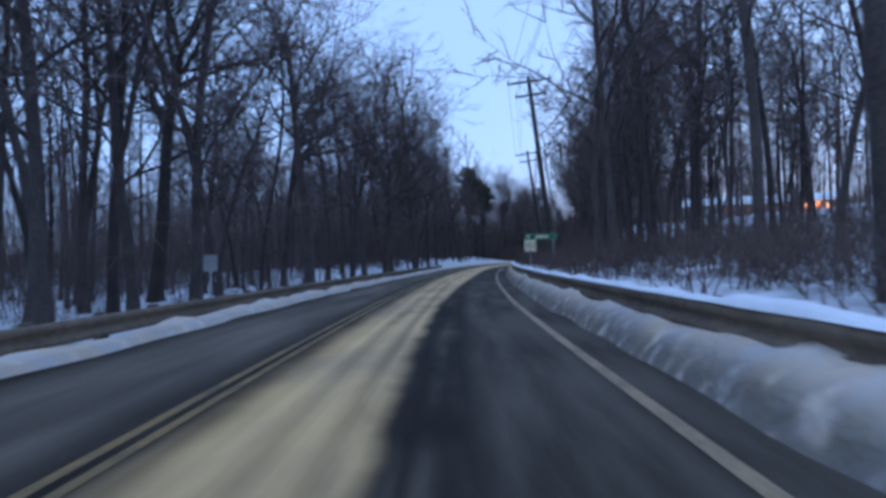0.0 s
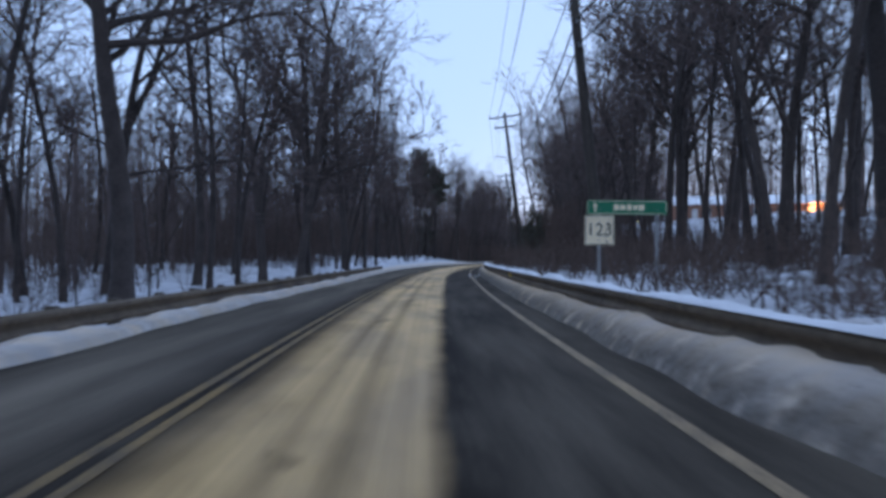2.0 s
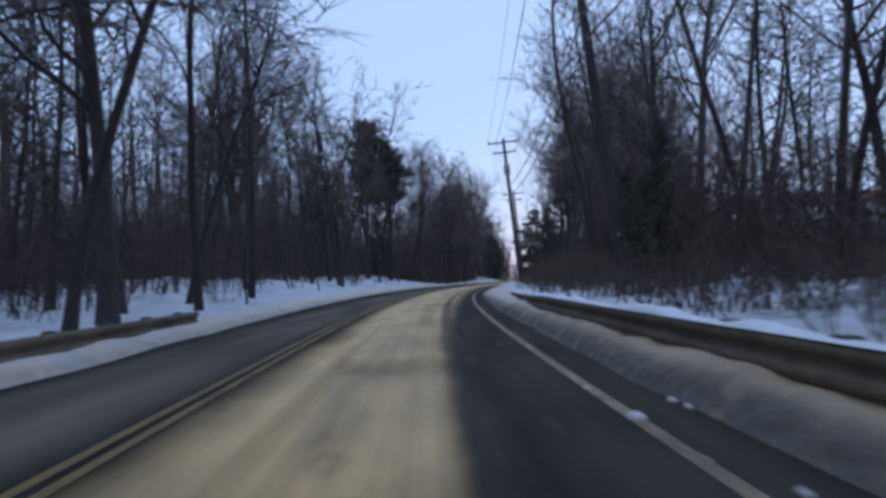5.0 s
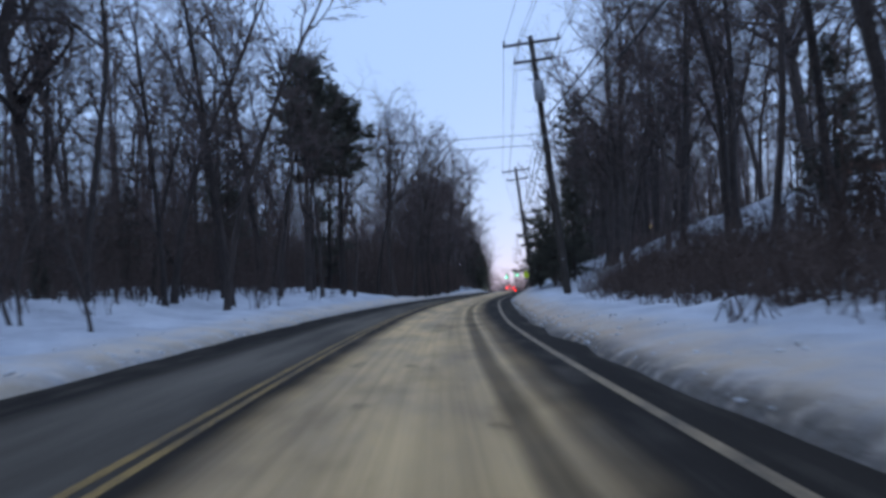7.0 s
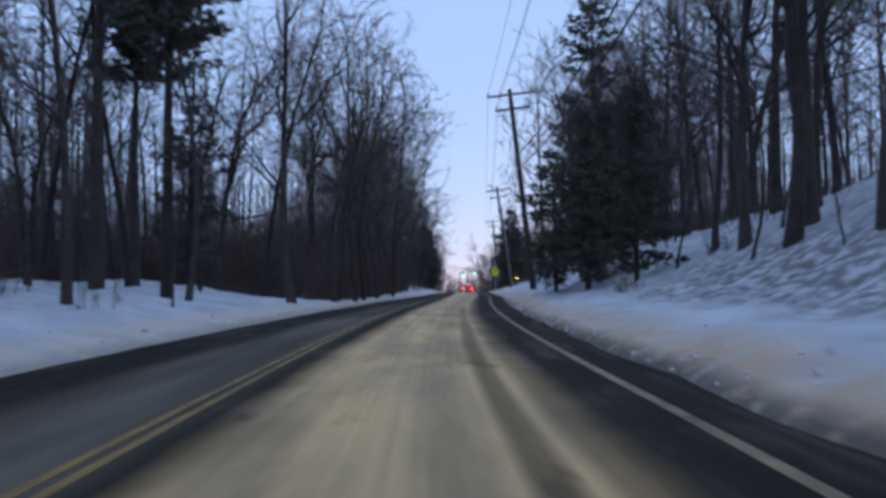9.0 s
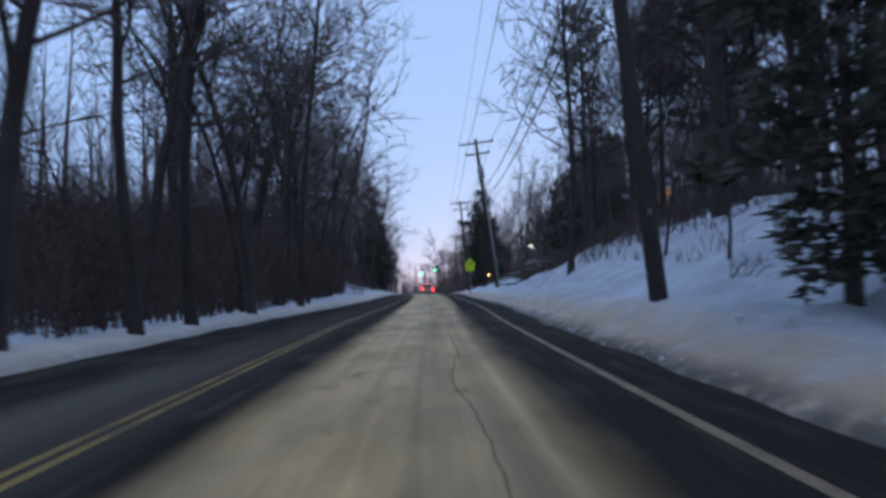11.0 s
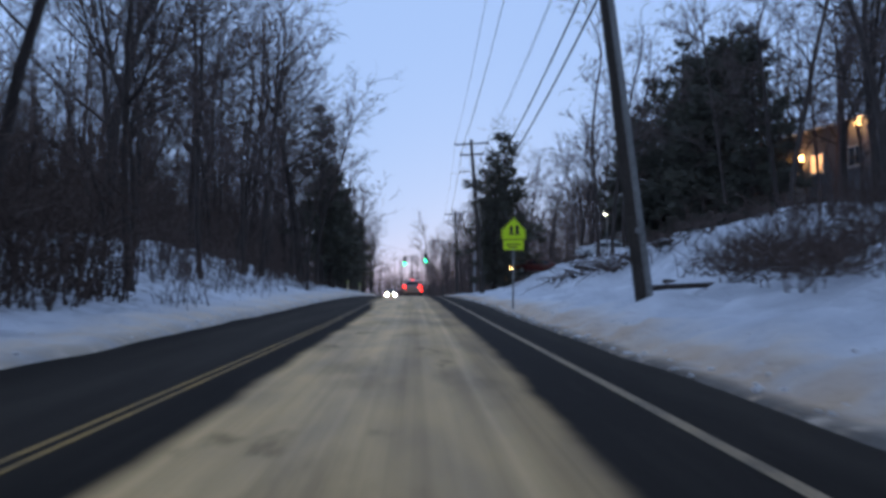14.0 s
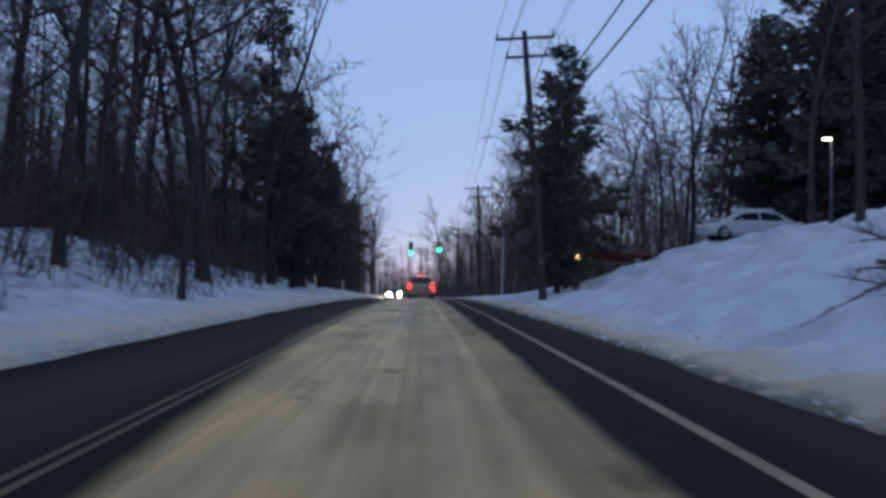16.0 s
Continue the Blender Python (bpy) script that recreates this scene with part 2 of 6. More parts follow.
    # thin salt haze of the other lane and the verge
    haze_l = math_node("MULTIPLY", math_node("MULTIPLY", band(dw, -4.0, -2.3, 0.4), ramp_along(1.0, (140, 190, -0.78))), math_node("MULTIPLY_ADD", step(noise_at(1.3, 0.12, 6, 5), 0.25, 0.8), 0.6, 0.3))
    verge = math_node("MULTIPLY", step(dw, 2.25, 2.75), math_node("MULTIPLY", noise_at(2.0, 0.5, 4, 33), 0.15))
    salt = n.new("ShaderNodeMix")
    salt.data_type = "RGBA"
    salt.inputs["A"].default_value, salt.inputs["B"].default_value = (0.025, 0.02, 0.016, 1), (0.23, 0.19, 0.145, 1)
    mottle = math_node("MULTIPLY", step(noise_at(1.6, 0.5, 7, 70), 0.35, 0.75), math_node("MULTIPLY", step(noise_at(5.0, 0.1, 5, 150), 0.3, 0.7), 0.4))
    # bare part of the lane, paled early on to paint in its sky reflection
    bare = math_node("MULTIPLY", math_node("MULTIPLY", step(d, 0.0, 0.4), step(noise_at(2.0, 0.2, 6, 17), 0.2, 0.7)), ramp_along(0.46, (24, 60, -0.22), (76, 104, -0.18)))
    mottle = math_node("MAXIMUM", bare, mottle)
    mottle = math_node("MULTIPLY", mottle, ramp_along(1.0, (176, 196, -0.85)))
    l.new(math_node("MAXIMUM", math_node("MAXIMUM", haze_l, verge), mottle), salt.inputs["Factor"])
    grain = n.new("ShaderNodeMix")
    grain.data_type, grain.blend_type = "RGBA", "MULTIPLY"
    grain.inputs["Factor"].default_value = 0.5
    l.new(salt.outputs["Result"], grain.inputs["A"])
    tone = n.new("ShaderNodeValToRGB")
    tone.color_ramp.elements[0].color, tone.color_ramp.elements[1].color = (0.45, 0.45, 0.45, 1), (1.5, 1.5, 1.5, 1)
    l.new(noise_at(22, 22, 5, 3), tone.inputs["Fac"]), l.new(tone.outputs["Color"], grain.inputs["B"])
    # film colour: sand, warmed and brightened to paint in the headlights' yellow pool
    sand_glow = n.new("ShaderNodeMix")
    sand_glow.data_type = "RGBA"
    sand_glow.inputs["A"].default_value, sand_glow.inputs["B"].default_value = (0.55, 0.36, 0.175, 1), (0.87, 0.555, 0.235, 1)
    l.new(step(noise_at(1.1, 0.28, 6, 60), 0.3, 0.68), sand_glow.inputs["Factor"])
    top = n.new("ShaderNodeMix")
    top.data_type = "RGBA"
    l.new(film, top.inputs["Factor"]), l.new(grain.outputs["Result"], top.inputs["A"]), l.new(sand_glow.outputs["Result"], top.inputs["B"])
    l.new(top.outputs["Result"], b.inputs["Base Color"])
    l.new(math_node("MULTIPLY_ADD", film, -0.25, 0.8), b.inputs["Roughness"])
    l.new(math_node("MULTIPLY_ADD", film, 0.24, 0.06), b.inputs["Specular IOR Level"])
    bp = n.new("ShaderNodeBump")
    bp.inputs["Strength"].default_value, bp.inputs["Distance"].default_value = 0.35, 0.012
    l.new(math_node("ADD", noise_at(60, 60, 3), film), bp.inputs["Height"]), l.new(bp.outputs["Normal"], b.inputs["Normal"])
    return m


def snow_material(name, dirt=0.5):
    """Snow, with grit thrown up by the plough and a sandy tint that paints in headlight warmth along the road, and leaf
    litter under the trees. UV: distance from the road's edge and s.
    """
    m = bpy.data.materials.new(name)
    m.use_nodes = True
    n, l = m.node_tree.nodes, m.node_tree.links
    b = n["Principled BSDF"]
    b.inputs["Roughness"].default_value = 0.7
    co = n.new("ShaderNodeTexCoord")

    def tex(scale, detail=5):
        t = n.new("ShaderNodeTexNoise")
        t.inputs["Scale"].default_value, t.inputs["Detail"].default_value = scale, detail
        l.new(co.outputs["Object"], t.inputs["Vector"])
        return t.outputs["Fac"]

    def rng(v, a, c, lo=0.0, hi=1.0):
        q = n.new("ShaderNodeMapRange")
        q.interpolation_type = "SMOOTHSTEP"
        l.new(v, q.inputs["Value"])
        for k, x in (("From Min", a), ("From Max", c), ("To Min", lo), ("To Max", hi)):
            q.inputs[k].default_value = x
        return q.outputs["Result"]

    def mul(a, c):
        q = n.new("ShaderNodeMath")
        q.operation = "MULTIPLY"
        l.new(a, q.inputs[0])
        if isinstance(c, float):
            q.inputs[1].default_value = c
        else:
            l.new(c, q.inputs[1])
        return q.outputs[0]

    uv, sep = n.new("ShaderNodeUVMap"), n.new("ShaderNodeSeparateXYZ")
    uv.uv_map = "road"
    l.new(uv.outputs["UV"], sep.inputs[0])
    near = rng(sep.outputs["X"], 0.05, 0.5, 1.0, 0.0)
    grit = mul(mul(mul(near, rng(sep.outputs["Y"], -500.0, -400.0, 0.4, 1.0)), rng(tex(3.0), 0.22, 0.52)), dirt)
    litter = mul(mul(rng(sep.outputs["X"], 4.0, 9.0), rng(tex(1.1), 0.5, 0.68)), rng(tex(9.0), 0.42, 0.6, 0.1, 0.6))
    strip = mul(mul(rng(sep.outputs["Y"], 96.0, 110.0), rng(sep.outputs["Y"], 146.0, 158.0, 1.0, 0.0)), mul(mul(rng(sep.outputs["X"], 2.4, 4.4), rng(sep.outputs["X"], 6.0, 8.5, 1.0, 0.3)), rng(tex(2.6, 7), 0.36, 0.6, 0.05, 0.75)))
    behind = mul(mul(rng(sep.outputs["Y"], -500.0, -400.0), rng(sep.outputs["Y"], 92.0, 104.0, 1.0, 0.0)), mul(rng(sep.outputs["X"], 1.6, 3.6), rng(tex(2.2, 7), 0.34, 0.6, 0.05, 0.7)))
    far_bank = mul(mul(rng(sep.outputs["Y"], -1275.0, -1262.0), rng(sep.outputs["Y"], -1204.0, -1194.0, 1.0, 0.0)), mul(rng(sep.outputs["X"], 1.0, 3.2), mul(rng(tex(1.7, 8), 0.46, 0.62, 0.05, 0.8), rng(tex(6.0, 6), 0.36, 0.6, 0.35, 1.0))))
    base = n.new("ShaderNodeValToRGB")
    base.color_ramp.elements[0].color, base.color_ramp.elements[1].color = (0.5, 0.51, 0.54, 1), (0.72, 0.73, 0.76, 1)
    base.color_ramp.elements[0].position, base.color_ramp.elements[1].position = 0.3, 0.65
    l.new(tex(0.8), base.inputs["Fac"])
    last = base.outputs["Color"]
    bank = mul(rng(sep.outputs["Y"], -500.0, -400.0), rng(sep.outputs["Y"], 70.0, 105.0, 1.0, 0.0))
    bank = mul(bank, rng(sep.outputs["Y"], 20.0, 46.0, 0.12, 1.0))
    # sand on the guardrail bank, its tan also painting in headlight warmth
    sandy_bank_glow = mul(mul(bank, rng(tex(0.9), 0.3, 0.55, 0.65, 1.0)), rng(sep.outputs["X"], 0.7, 1.3, 0.95, 0.0))
    sooty = mul(mul(bank, rng(sep.outputs["Y"], 34.0, 58.0, 0.02, 1.0)), mul(rng(tex(1.4, 7), 0.3, 0.6, 0.45, 1.0), rng(sep.outputs["X"], 0.08, 0.42, 1.0, 0.0)))
    # warm tint near the edge: sanded snow plus painted headlight light
    sandy_glow = mul(rng(sep.outputs["X"], 0.3, 2.2, 1.0, 0.0), rng(tex(1.6), 0.25, 0.7, 0.25, 0.85))
    crust = mul(mul(rng(sep.outputs["Y"], 92.0, 112.0), rng(sep.outputs["X"], 0.35, 1.5, 0.8, 0.0)), rng(tex(1.3, 7), 0.3, 0.6, 0.3, 1.0))
    for fac, color in ((sandy_glow, (0.76, 0.58, 0.39, 1)), (crust, (0.6, 0.4, 0.24, 1)), (sandy_bank_glow, (0.56, 0.395, 0.235, 1)), (sooty, (0.17, 0.135, 0.1, 1)), (grit, (0.09, 0.075, 0.06, 1)), (litter, (0.06, 0.045, 0.035, 1)), (far_bank, (0.09, 0.075, 0.062, 1)), (strip, (0.075, 0.055, 0.042, 1)), (behind, (0.075, 0.055, 0.042, 1))):
        mix = n.new("ShaderNodeMix")
        mix.data_type = "RGBA"
        mix.inputs["B"].default_value = color
        l.new(fac, mix.inputs["Factor"]), l.new(last, mix.inputs["A"])
        last = mix.outputs["Result"]
    l.new(last, b.inputs["Base Color"])
    bp = n.new("ShaderNodeBump")
    bp.inputs["Strength"].default_value, bp.inputs["Distance"].default_value = 0.9, 0.12
    l.new(tex(5.0, 7), bp.inputs["Height"]), l.new(bp.outputs["Normal"], b.inputs["Normal"])
    return m


ROAD = road_material()
SNOW = snow_material("ploughed_snow", 0.9)
CAP = material("fresh_snow", (0.82, 0.83, 0.86), 0.7, var=0.08, scale=3, bump=0.5, bump_scale=14)
CLOD = material("snow_clods", (0.8, 0.79, 0.8), 0.75, scale=1.2, color2=(0.68, 0.66, 0.64), bump=0.5, bump_scale=20)
YELLOW = material("worn_yellow_paint", (0.47, 0.27, 0.06), 0.75, scale=5, color2=(0.09, 0.06, 0.03))
_n, _l = YELLOW.node_tree.nodes, YELLOW.node_tree.links
_uv, _sep, _far, _grit, _mix = _n.new("ShaderNodeUVMap"), _n.new("ShaderNodeSeparateXYZ"), _n.new("ShaderNodeMapRange"), _n.new("ShaderNodeTexNoise"), _n.new("ShaderNodeMix")
_uv.uv_map = "road"
_grit.inputs["Scale"].default_value = 1.3
_mix.data_type = "RGBA"
_mix.inputs["B"].default_value = (0.075, 0.055, 0.036, 1)
_far.inputs["From Min"].default_value, _far.inputs["From Max"].default_value, _far.inputs["To Max"].default_value = 206.0, 226.0, 1.6
_near = _n.new("ShaderNodeMapRange")
_near.inputs["From Min"].default_value, _near.inputs["From Max"].default_value, _near.inputs["To Min"].default_value, _near.inputs["To Max"].default_value = 60.0, 95.0, 1.1, 0.1
_most = _n.new("ShaderNodeMath")
_most.operation = "MAXIMUM"
_mul = _n.new("ShaderNodeMath")
_mul.operation, _mul.use_clamp = "MULTIPLY", True
_l.new(_uv.outputs["UV"], _sep.inputs[0]), _l.new(_sep.outputs["Y"], _far.inputs["Value"]), _l.new(_sep.outputs["Y"], _near.inputs["Value"]), _l.new(_far.outputs["Result"], _most.inputs[0]), _l.new(_near.outputs["Result"], _most.inputs[1]), _l.new(_most.outputs[0], _mul.inputs[0]), _l.new(_grit.outputs["Fac"], _mul.inputs[1])
_base = _n["Principled BSDF"].inputs["Base Color"]
_l.new(_mul.outputs[0], _mix.inputs["Factor"]), _l.new(_base.links[0].from_socket, _mix.inputs["A"]), _l.new(_mix.outputs["Result"], _base)
WHITE = material("worn_white_paint", (0.44, 0.3, 0.16), 0.7, scale=6, color2=(0.11, 0.08, 0.05))
BARK = material("dark_bark", (0.06, 0.046, 0.04), 0.95, var=0.45, scale=5, bump=0.8, bump_scale=22, random_each=True)
TWIG = material("grey_twigs", (0.125, 0.09, 0.08), 0.95, var=0.3, scale=2)
NEEDLE = material("pine_needles", (0.08, 0.077, 0.058), 0.8, var=0.5, scale=3)
BRUSH = material("dry_brush", (0.105, 0.073, 0.06), 0.95, var=0.4, scale=1.5)
POLEWOOD = material("weathered_pole", (0.055, 0.045, 0.038), 0.9, var=0.35, scale=4, bump=0.6, bump_scale=30)
RISER = material("cable_guard", (0.3, 0.3, 0.29), 0.7, var=0.3, scale=3, color2=(0.17, 0.165, 0.16), bump=0.3, bump_scale=25)
INSUL = material("grey_porcelain", (0.16, 0.16, 0.17), 0.35, var=0.1)
STEEL = material("galvanized_steel", (0.32, 0.32, 0.32), 0.55, 0.6, var=0.3, scale=3, bump=0.1)
RAIL = material("rusty_guardrail", (0.21, 0.155, 0.105), 0.85, 0.0, scale=2.5, color2=(0.085, 0.062, 0.043), bump=0.25)
POSTWOOD = material("guardrail_post", (0.1, 0.08, 0.06), 0.9, var=0.3, scale=4)
CABLE = material("black_cable", (0.015, 0.015, 0.017), 0.7, var=0.1)
GREEN = material("green_sign", (0.0, 0.16, 0.075), 0.45, var=0.08)
SIGNWHITE = material("sign_white", (0.85, 0.72, 0.5), 0.45, var=0.05)
SIGNBLACK = material("sign_black", (0.02, 0.02, 0.02), 0.5, var=0.1)
LIME = material("fluorescent_sign", (0.74, 1.0, 0.02), 0.4, var=0.03)
BLACKPLASTIC = material("black_plastic", (0.02, 0.02, 0.02), 0.5, var=0.2)
RUBBER = material("tyre_rubber", (0.02, 0.02, 0.02), 0.9, var=0.2)
SILVER = material("silver_paint", (0.42, 0.4, 0.36), 0.35, 0.5, var=0.06, scale=2)
DARKRED = material("dark_red_paint", (0.1, 0.015, 0.012), 0.35, 0.2, var=0.1, scale=2)
DARKPAINT = material("dark_paint", (0.03, 0.032, 0.04), 0.35, 0.3, var=0.1, scale=2)
WHITEPAINT = material("white_paint", (0.62, 0.63, 0.64), 0.4, 0.1, var=0.06, scale=2)
GLASS = material("dark_glass", (0.02, 0.025, 0.03), 0.08, var=0.05)
BRICK = material("brick_wall", (0.3, 0.15, 0.1), 0.9, var=0.25, scale=8, bump=0.3)
SIDING = material("grey_siding", (0.2, 0.2, 0.21), 0.8, var=0.15, scale=2)
TRIM = material("white_trim", (0.6, 0.6, 0.58), 0.6, var=0.08)
TAIL = glow("tail_lamp", (1.0, 0.02, 0.012), 9)
AMBER = material("amber_reflector", (0.8, 0.5, 0.02), 0.35, var=0.05)
HEADLAMP = glow("head_lamp", (1.0, 0.86, 0.55), 420)
GREENLAMP = glow("green_signal", (0.03, 1.0, 0.42), 9)
WARM = glow("warm_lamp", (1.0, 0.55, 0.2), 18)
COOL = glow("cool_lamp", (1.0, 0.97, 0.66), 14)
WINDOWLIT = glow("lit_window", (1.0, 0.5, 0.22), 1.6)


# ---- building helpers ----
class Shape:
    """Collects vertices and faces for one mesh."""

    def __init__(self):
        self.v, self.f = [], []

    def tube(self, pts, radii, n=5, cap=False):
        base = len(self.v)
        prev = None
        for i, p in enumerate(pts):
            p = Vector(p)
            a = Vector(pts[max(i - 1, 0)])
            c = Vector(pts[min(i + 1, len(pts) - 1)])
            t = (c - a).normalized()
            if prev is None:
                ref = Vector((1, 0, 0)) if abs(t.x) < 0.8 else Vector((0, 1, 0))
                prev = (ref - t * ref.dot(t)).normalized()
            else:
                prev = (prev - t * prev.dot(t)).normalized()
            o = t.cross(prev)
            for k in range(n):
                g = 2 * math.pi * k / n
                self.v.append(p + (prev * math.cos(g) + o * math.sin(g)) * radii[i])
        for i in range(len(pts) - 1):
            for k in range(n):
                a, c = base + i * n + k, base + i * n + (k + 1) % n
                self.f.append((a, c, c + n, a + n))
        if cap:
            self.f.append(tuple(base + k for k in reversed(range(n))))
            self.f.append(tuple(base + (len(pts) - 1) * n + k for k in range(n)))

    def spike(self, pts, r, n=3):
        """A tapered twig that ends in a point."""
        base = len(self.v)
        m = len(pts) - 1
        t = (Vector(pts[-1]) - Vector(pts[0])).normalized()
        ref = Vector((0, 0, 1)) if abs(t.z) < 0.8 else Vector((1, 0, 0))
        u = t.cross(ref).normalized()
        o = t.cross(u)
        for i in range(m):
            q = r * (1 - 0.8 * i / m)
            for k in range(n):
                g = 2 * math.pi * k / n
                self.v.append(Vector(pts[i]) + (u * math.cos(g) + o * math.sin(g)) * q)
        self.v.append(Vector(pts[-1]))
        for i in range(m - 1):
            for k in range(n):
                a, c = base + i * n + k, base + i * n + (k + 1) % n
                self.f.append((a, c, c + n, a + n))
        last = base + (m - 1) * n
        for k in range(n):
            self.f.append((last + k, last + (k + 1) % n, base + m * n))

    def blade(self, a, e, w):
        """A far twig, no wider than w."""
        t = e - a
        u = t.cross(Vector((0.3, 1, 0.1)))
        u = (u.normalized() if u.length > 1e-4 else Vector((1, 0, 0))) * (w / 2)
        b = len(self.v)
        self.v += [a - u, a + u, e]
        self.f.append((b, b + 1, b + 2))

    def ribbon(self, pts, w):
        """A thin crooked twig through three points."""
        a, m, e = pts
        u = (e - a).cross(Vector((0.2, 1, 0.15)))
        u = (u.normalized() if u.length > 1e-4 else Vector((1, 0, 0))) * (w / 2)
        b = len(self.v)
        self.v += [a - u, a + u, m + u * 0.7, m - u * 0.7, e]
        self.f += [(b, b + 1, b + 2, b + 3), (b + 3, b + 2, b + 4)]

    def box(self, x, y, z, sx, sy, sz, m=None):
        base = len(self.v)
        for dz in (-0.5, 0.5):
            for dx, dy in ((-0.5, -0.5), (0.5, -0.5), (0.5, 0.5), (-0.5, 0.5)):
                p = Vector((x + dx * sx, y + dy * sy, z + dz * sz))
                self.v.append(m @ p if m else p)
        b = base
        self.f += [(b + 3, b + 2, b + 1, b), (b + 4, b + 5, b + 6, b + 7), (b, b + 1, b + 5, b + 4), (b + 1, b + 2, b + 6, b + 5), (b + 2, b + 3, b + 7, b + 6), (b + 3, b, b + 4, b + 7)]

    def prism(self, outline, y0, y1):
        """An outline in x and z, pulled from y0 to y1."""
        b, n = len(self.v), len(outline)
        self.v += [Vector((x, y0, z)) for x, z in outline] + [Vector((x, y1, z)) for x, z in outline]
        self.f += [tuple(b + i for i in range(n)), tuple(b + n + i for i in reversed(range(n)))]
        self.f += [(b + i, b + n + i, b + n + (i + 1) % n, b + (i + 1) % n) for i in range(n)]

    def mesh(self, name, mat, smooth=False):
        me = bpy.data.meshes.new(name)
        me.from_pydata([tuple(p) for p in self.v], [], self.f)
        me.materials.append(mat)
        if smooth:
            me.shade_smooth()
        me.update()
        return me


def part(name, shape, mat, parent=None, label="", smooth=False, bevel=0.0):
    me = shape.mesh(name, mat, smooth)
    if bevel:
        bm = bmesh.new()
        bm.from_mesh(me)
        bmesh.ops.recalc_face_normals(bm, faces=bm.faces)
        bmesh.ops.bevel(bm, geom=[e for e in bm.edges if e.calc_face_angle(0) > 0.5], offset=bevel, segments=2, affect="EDGES")
        bm.to_mesh(me)
        bm.free()
    ob = new(name, me)
    if parent:
        ob.parent = parent
    return tagged(ob, label)


def thing(name, label, category, group="", m=None, kind=""):
    ob = new(name)
    ob.empty_display_size = 0.2
    if m:
        ob.matrix_world = m
    return tagged(ob, label, category, group, kind)


def grid_mesh(name, rows, cols, point, uv, mat):
    """A sheet over rows x cols, with the map 'road' that the surface's material reads."""
    verts, uvs = [], []
    for r in rows:
        for c in range(cols):
            verts.append(tuple(point(r, c)))
            uvs.append(uv(r, c))
    faces = [(i * cols + j, i * cols + j + 1, (i + 1) * cols + j + 1, (i + 1) * cols + j) for i in range(len(rows) - 1) for j in range(cols - 1)]
    me = bpy.data.meshes.new(name)
    me.from_pydata(verts, [], faces)
    layer = me.uv_layers.new(name="road")
    idx = np.empty(len(me.loops), dtype=np.int32)
    me.loops.foreach_get("vertex_index", idx)
    layer.data.foreach_set("uv", np.array(uvs, dtype=np.float32)[idx].ravel())
    me.materials.append(mat)
    me.shade_smooth()
    me.update()
    return new(name, me)


def stand(s, d, sink=0.05):
    """The place on the snow at s, d."""
    p = at(s, d)
    p.z += ground_z(s, d) - sink
    return p


# ---- the setting: road, markings, snow-covered ground ----
def rows_along(a, b, near=0.5):
    out = list(np.arange(a, 0, 2 * near)) + list(np.arange(0, 270, near)) + list(np.arange(270, 320, 2 * near))
    while out[-1] < b:
        out.append(out[-1] + max(6.0, (out[-1] - 320) * 0.12))
    return out


ROWS = [-250, -150, -90] + rows_along(-60, 800)
ROAD_D = 15


def road_point(s, c):
    a, b = edge_left(s) - 0.25, edge_right(s) + 0.25
    return at(s, a + (b - a) * c / (ROAD_D - 1))


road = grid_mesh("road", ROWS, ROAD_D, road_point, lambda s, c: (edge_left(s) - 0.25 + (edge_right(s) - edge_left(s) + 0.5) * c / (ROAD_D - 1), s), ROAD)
tagged(road, "two-lane asphalt road with salt haze, wheel tracks and packed snow film tinted with painted headlight glow", "road", kind="structure")

SIDE = [0, 0.1, 0.22, 0.36, 0.55, 0.8, 1.1, 1.5, 2.0, 2.6, 3.3, 4.1, 5.0, 6.0, 7.2, 8.5, 10, 12, 14.5, 17.5, 21, 26, 32, 40, 50, 65, 90, 130, 200, 390]


def rough(p, amount, scale, seed=0.0):
    return noise.noise(Vector((p.x * scale, p.y * scale, seed))) * amount


def ground_point(s, c):
    n = len(SIDE)
    if c < n:
        u, right = SIDE[n - 1 - c], False
    elif c < n + 2:
        d = edge_left(s) + 0.5 if c == n else edge_right(s) - 0.5
        return at(s, d, -0.12)
    else:
        u, right = SIDE[c - n - 2], True
    shift = 0.16 * noise.noise(Vector((s * 0.35, 3.0 if right else 9.0, 0))) + 0.05 * noise.noise(Vector((s * 0.6, 5.0 if right else 2.0, 0)))
    edge = edge_right(s) if right else edge_left(s)
    d = edge + (u + shift * (1 if u < 3 else 0)) * (1 if right else -1)
    h = between(RIGHT if right else LEFT, s, u)
    p = at(s, d)
    lump = min(1.0, u / 0.5)
    h += lump * (rough(p, 0.08, 0.5) + rough(p, 0.06, 1.2, 7) + rough(p, 0.05, 2.1, 2)) * (1 if u < 4 else 0.6) + min(1, u / 5) * (rough(p, 0.3, 0.45, 3) + rough(p, 0.14, 1.2, 4)) + min(1.5, u / 12) * rough(p, 0.5, 0.09, 5)
    if u < 20:
        h += min(1.0, max(0.0, u - 0.4) / 1.8) * (rough(p, 0.16, 1.3, 13) + rough(p, 0.1, 0.6, 14))
    if right and 150 < s < 260:
        h += min(1.0, u / 2.5) * min(1.0, (s - 150) / 10) * (rough(p, 0.4, 0.6, 11) + rough(p, 0.2, 1.3, 12) - abs(rough(p, 0.35, 0.9, 15)))
    p.z += h if u > 0 else -0.05
    return p


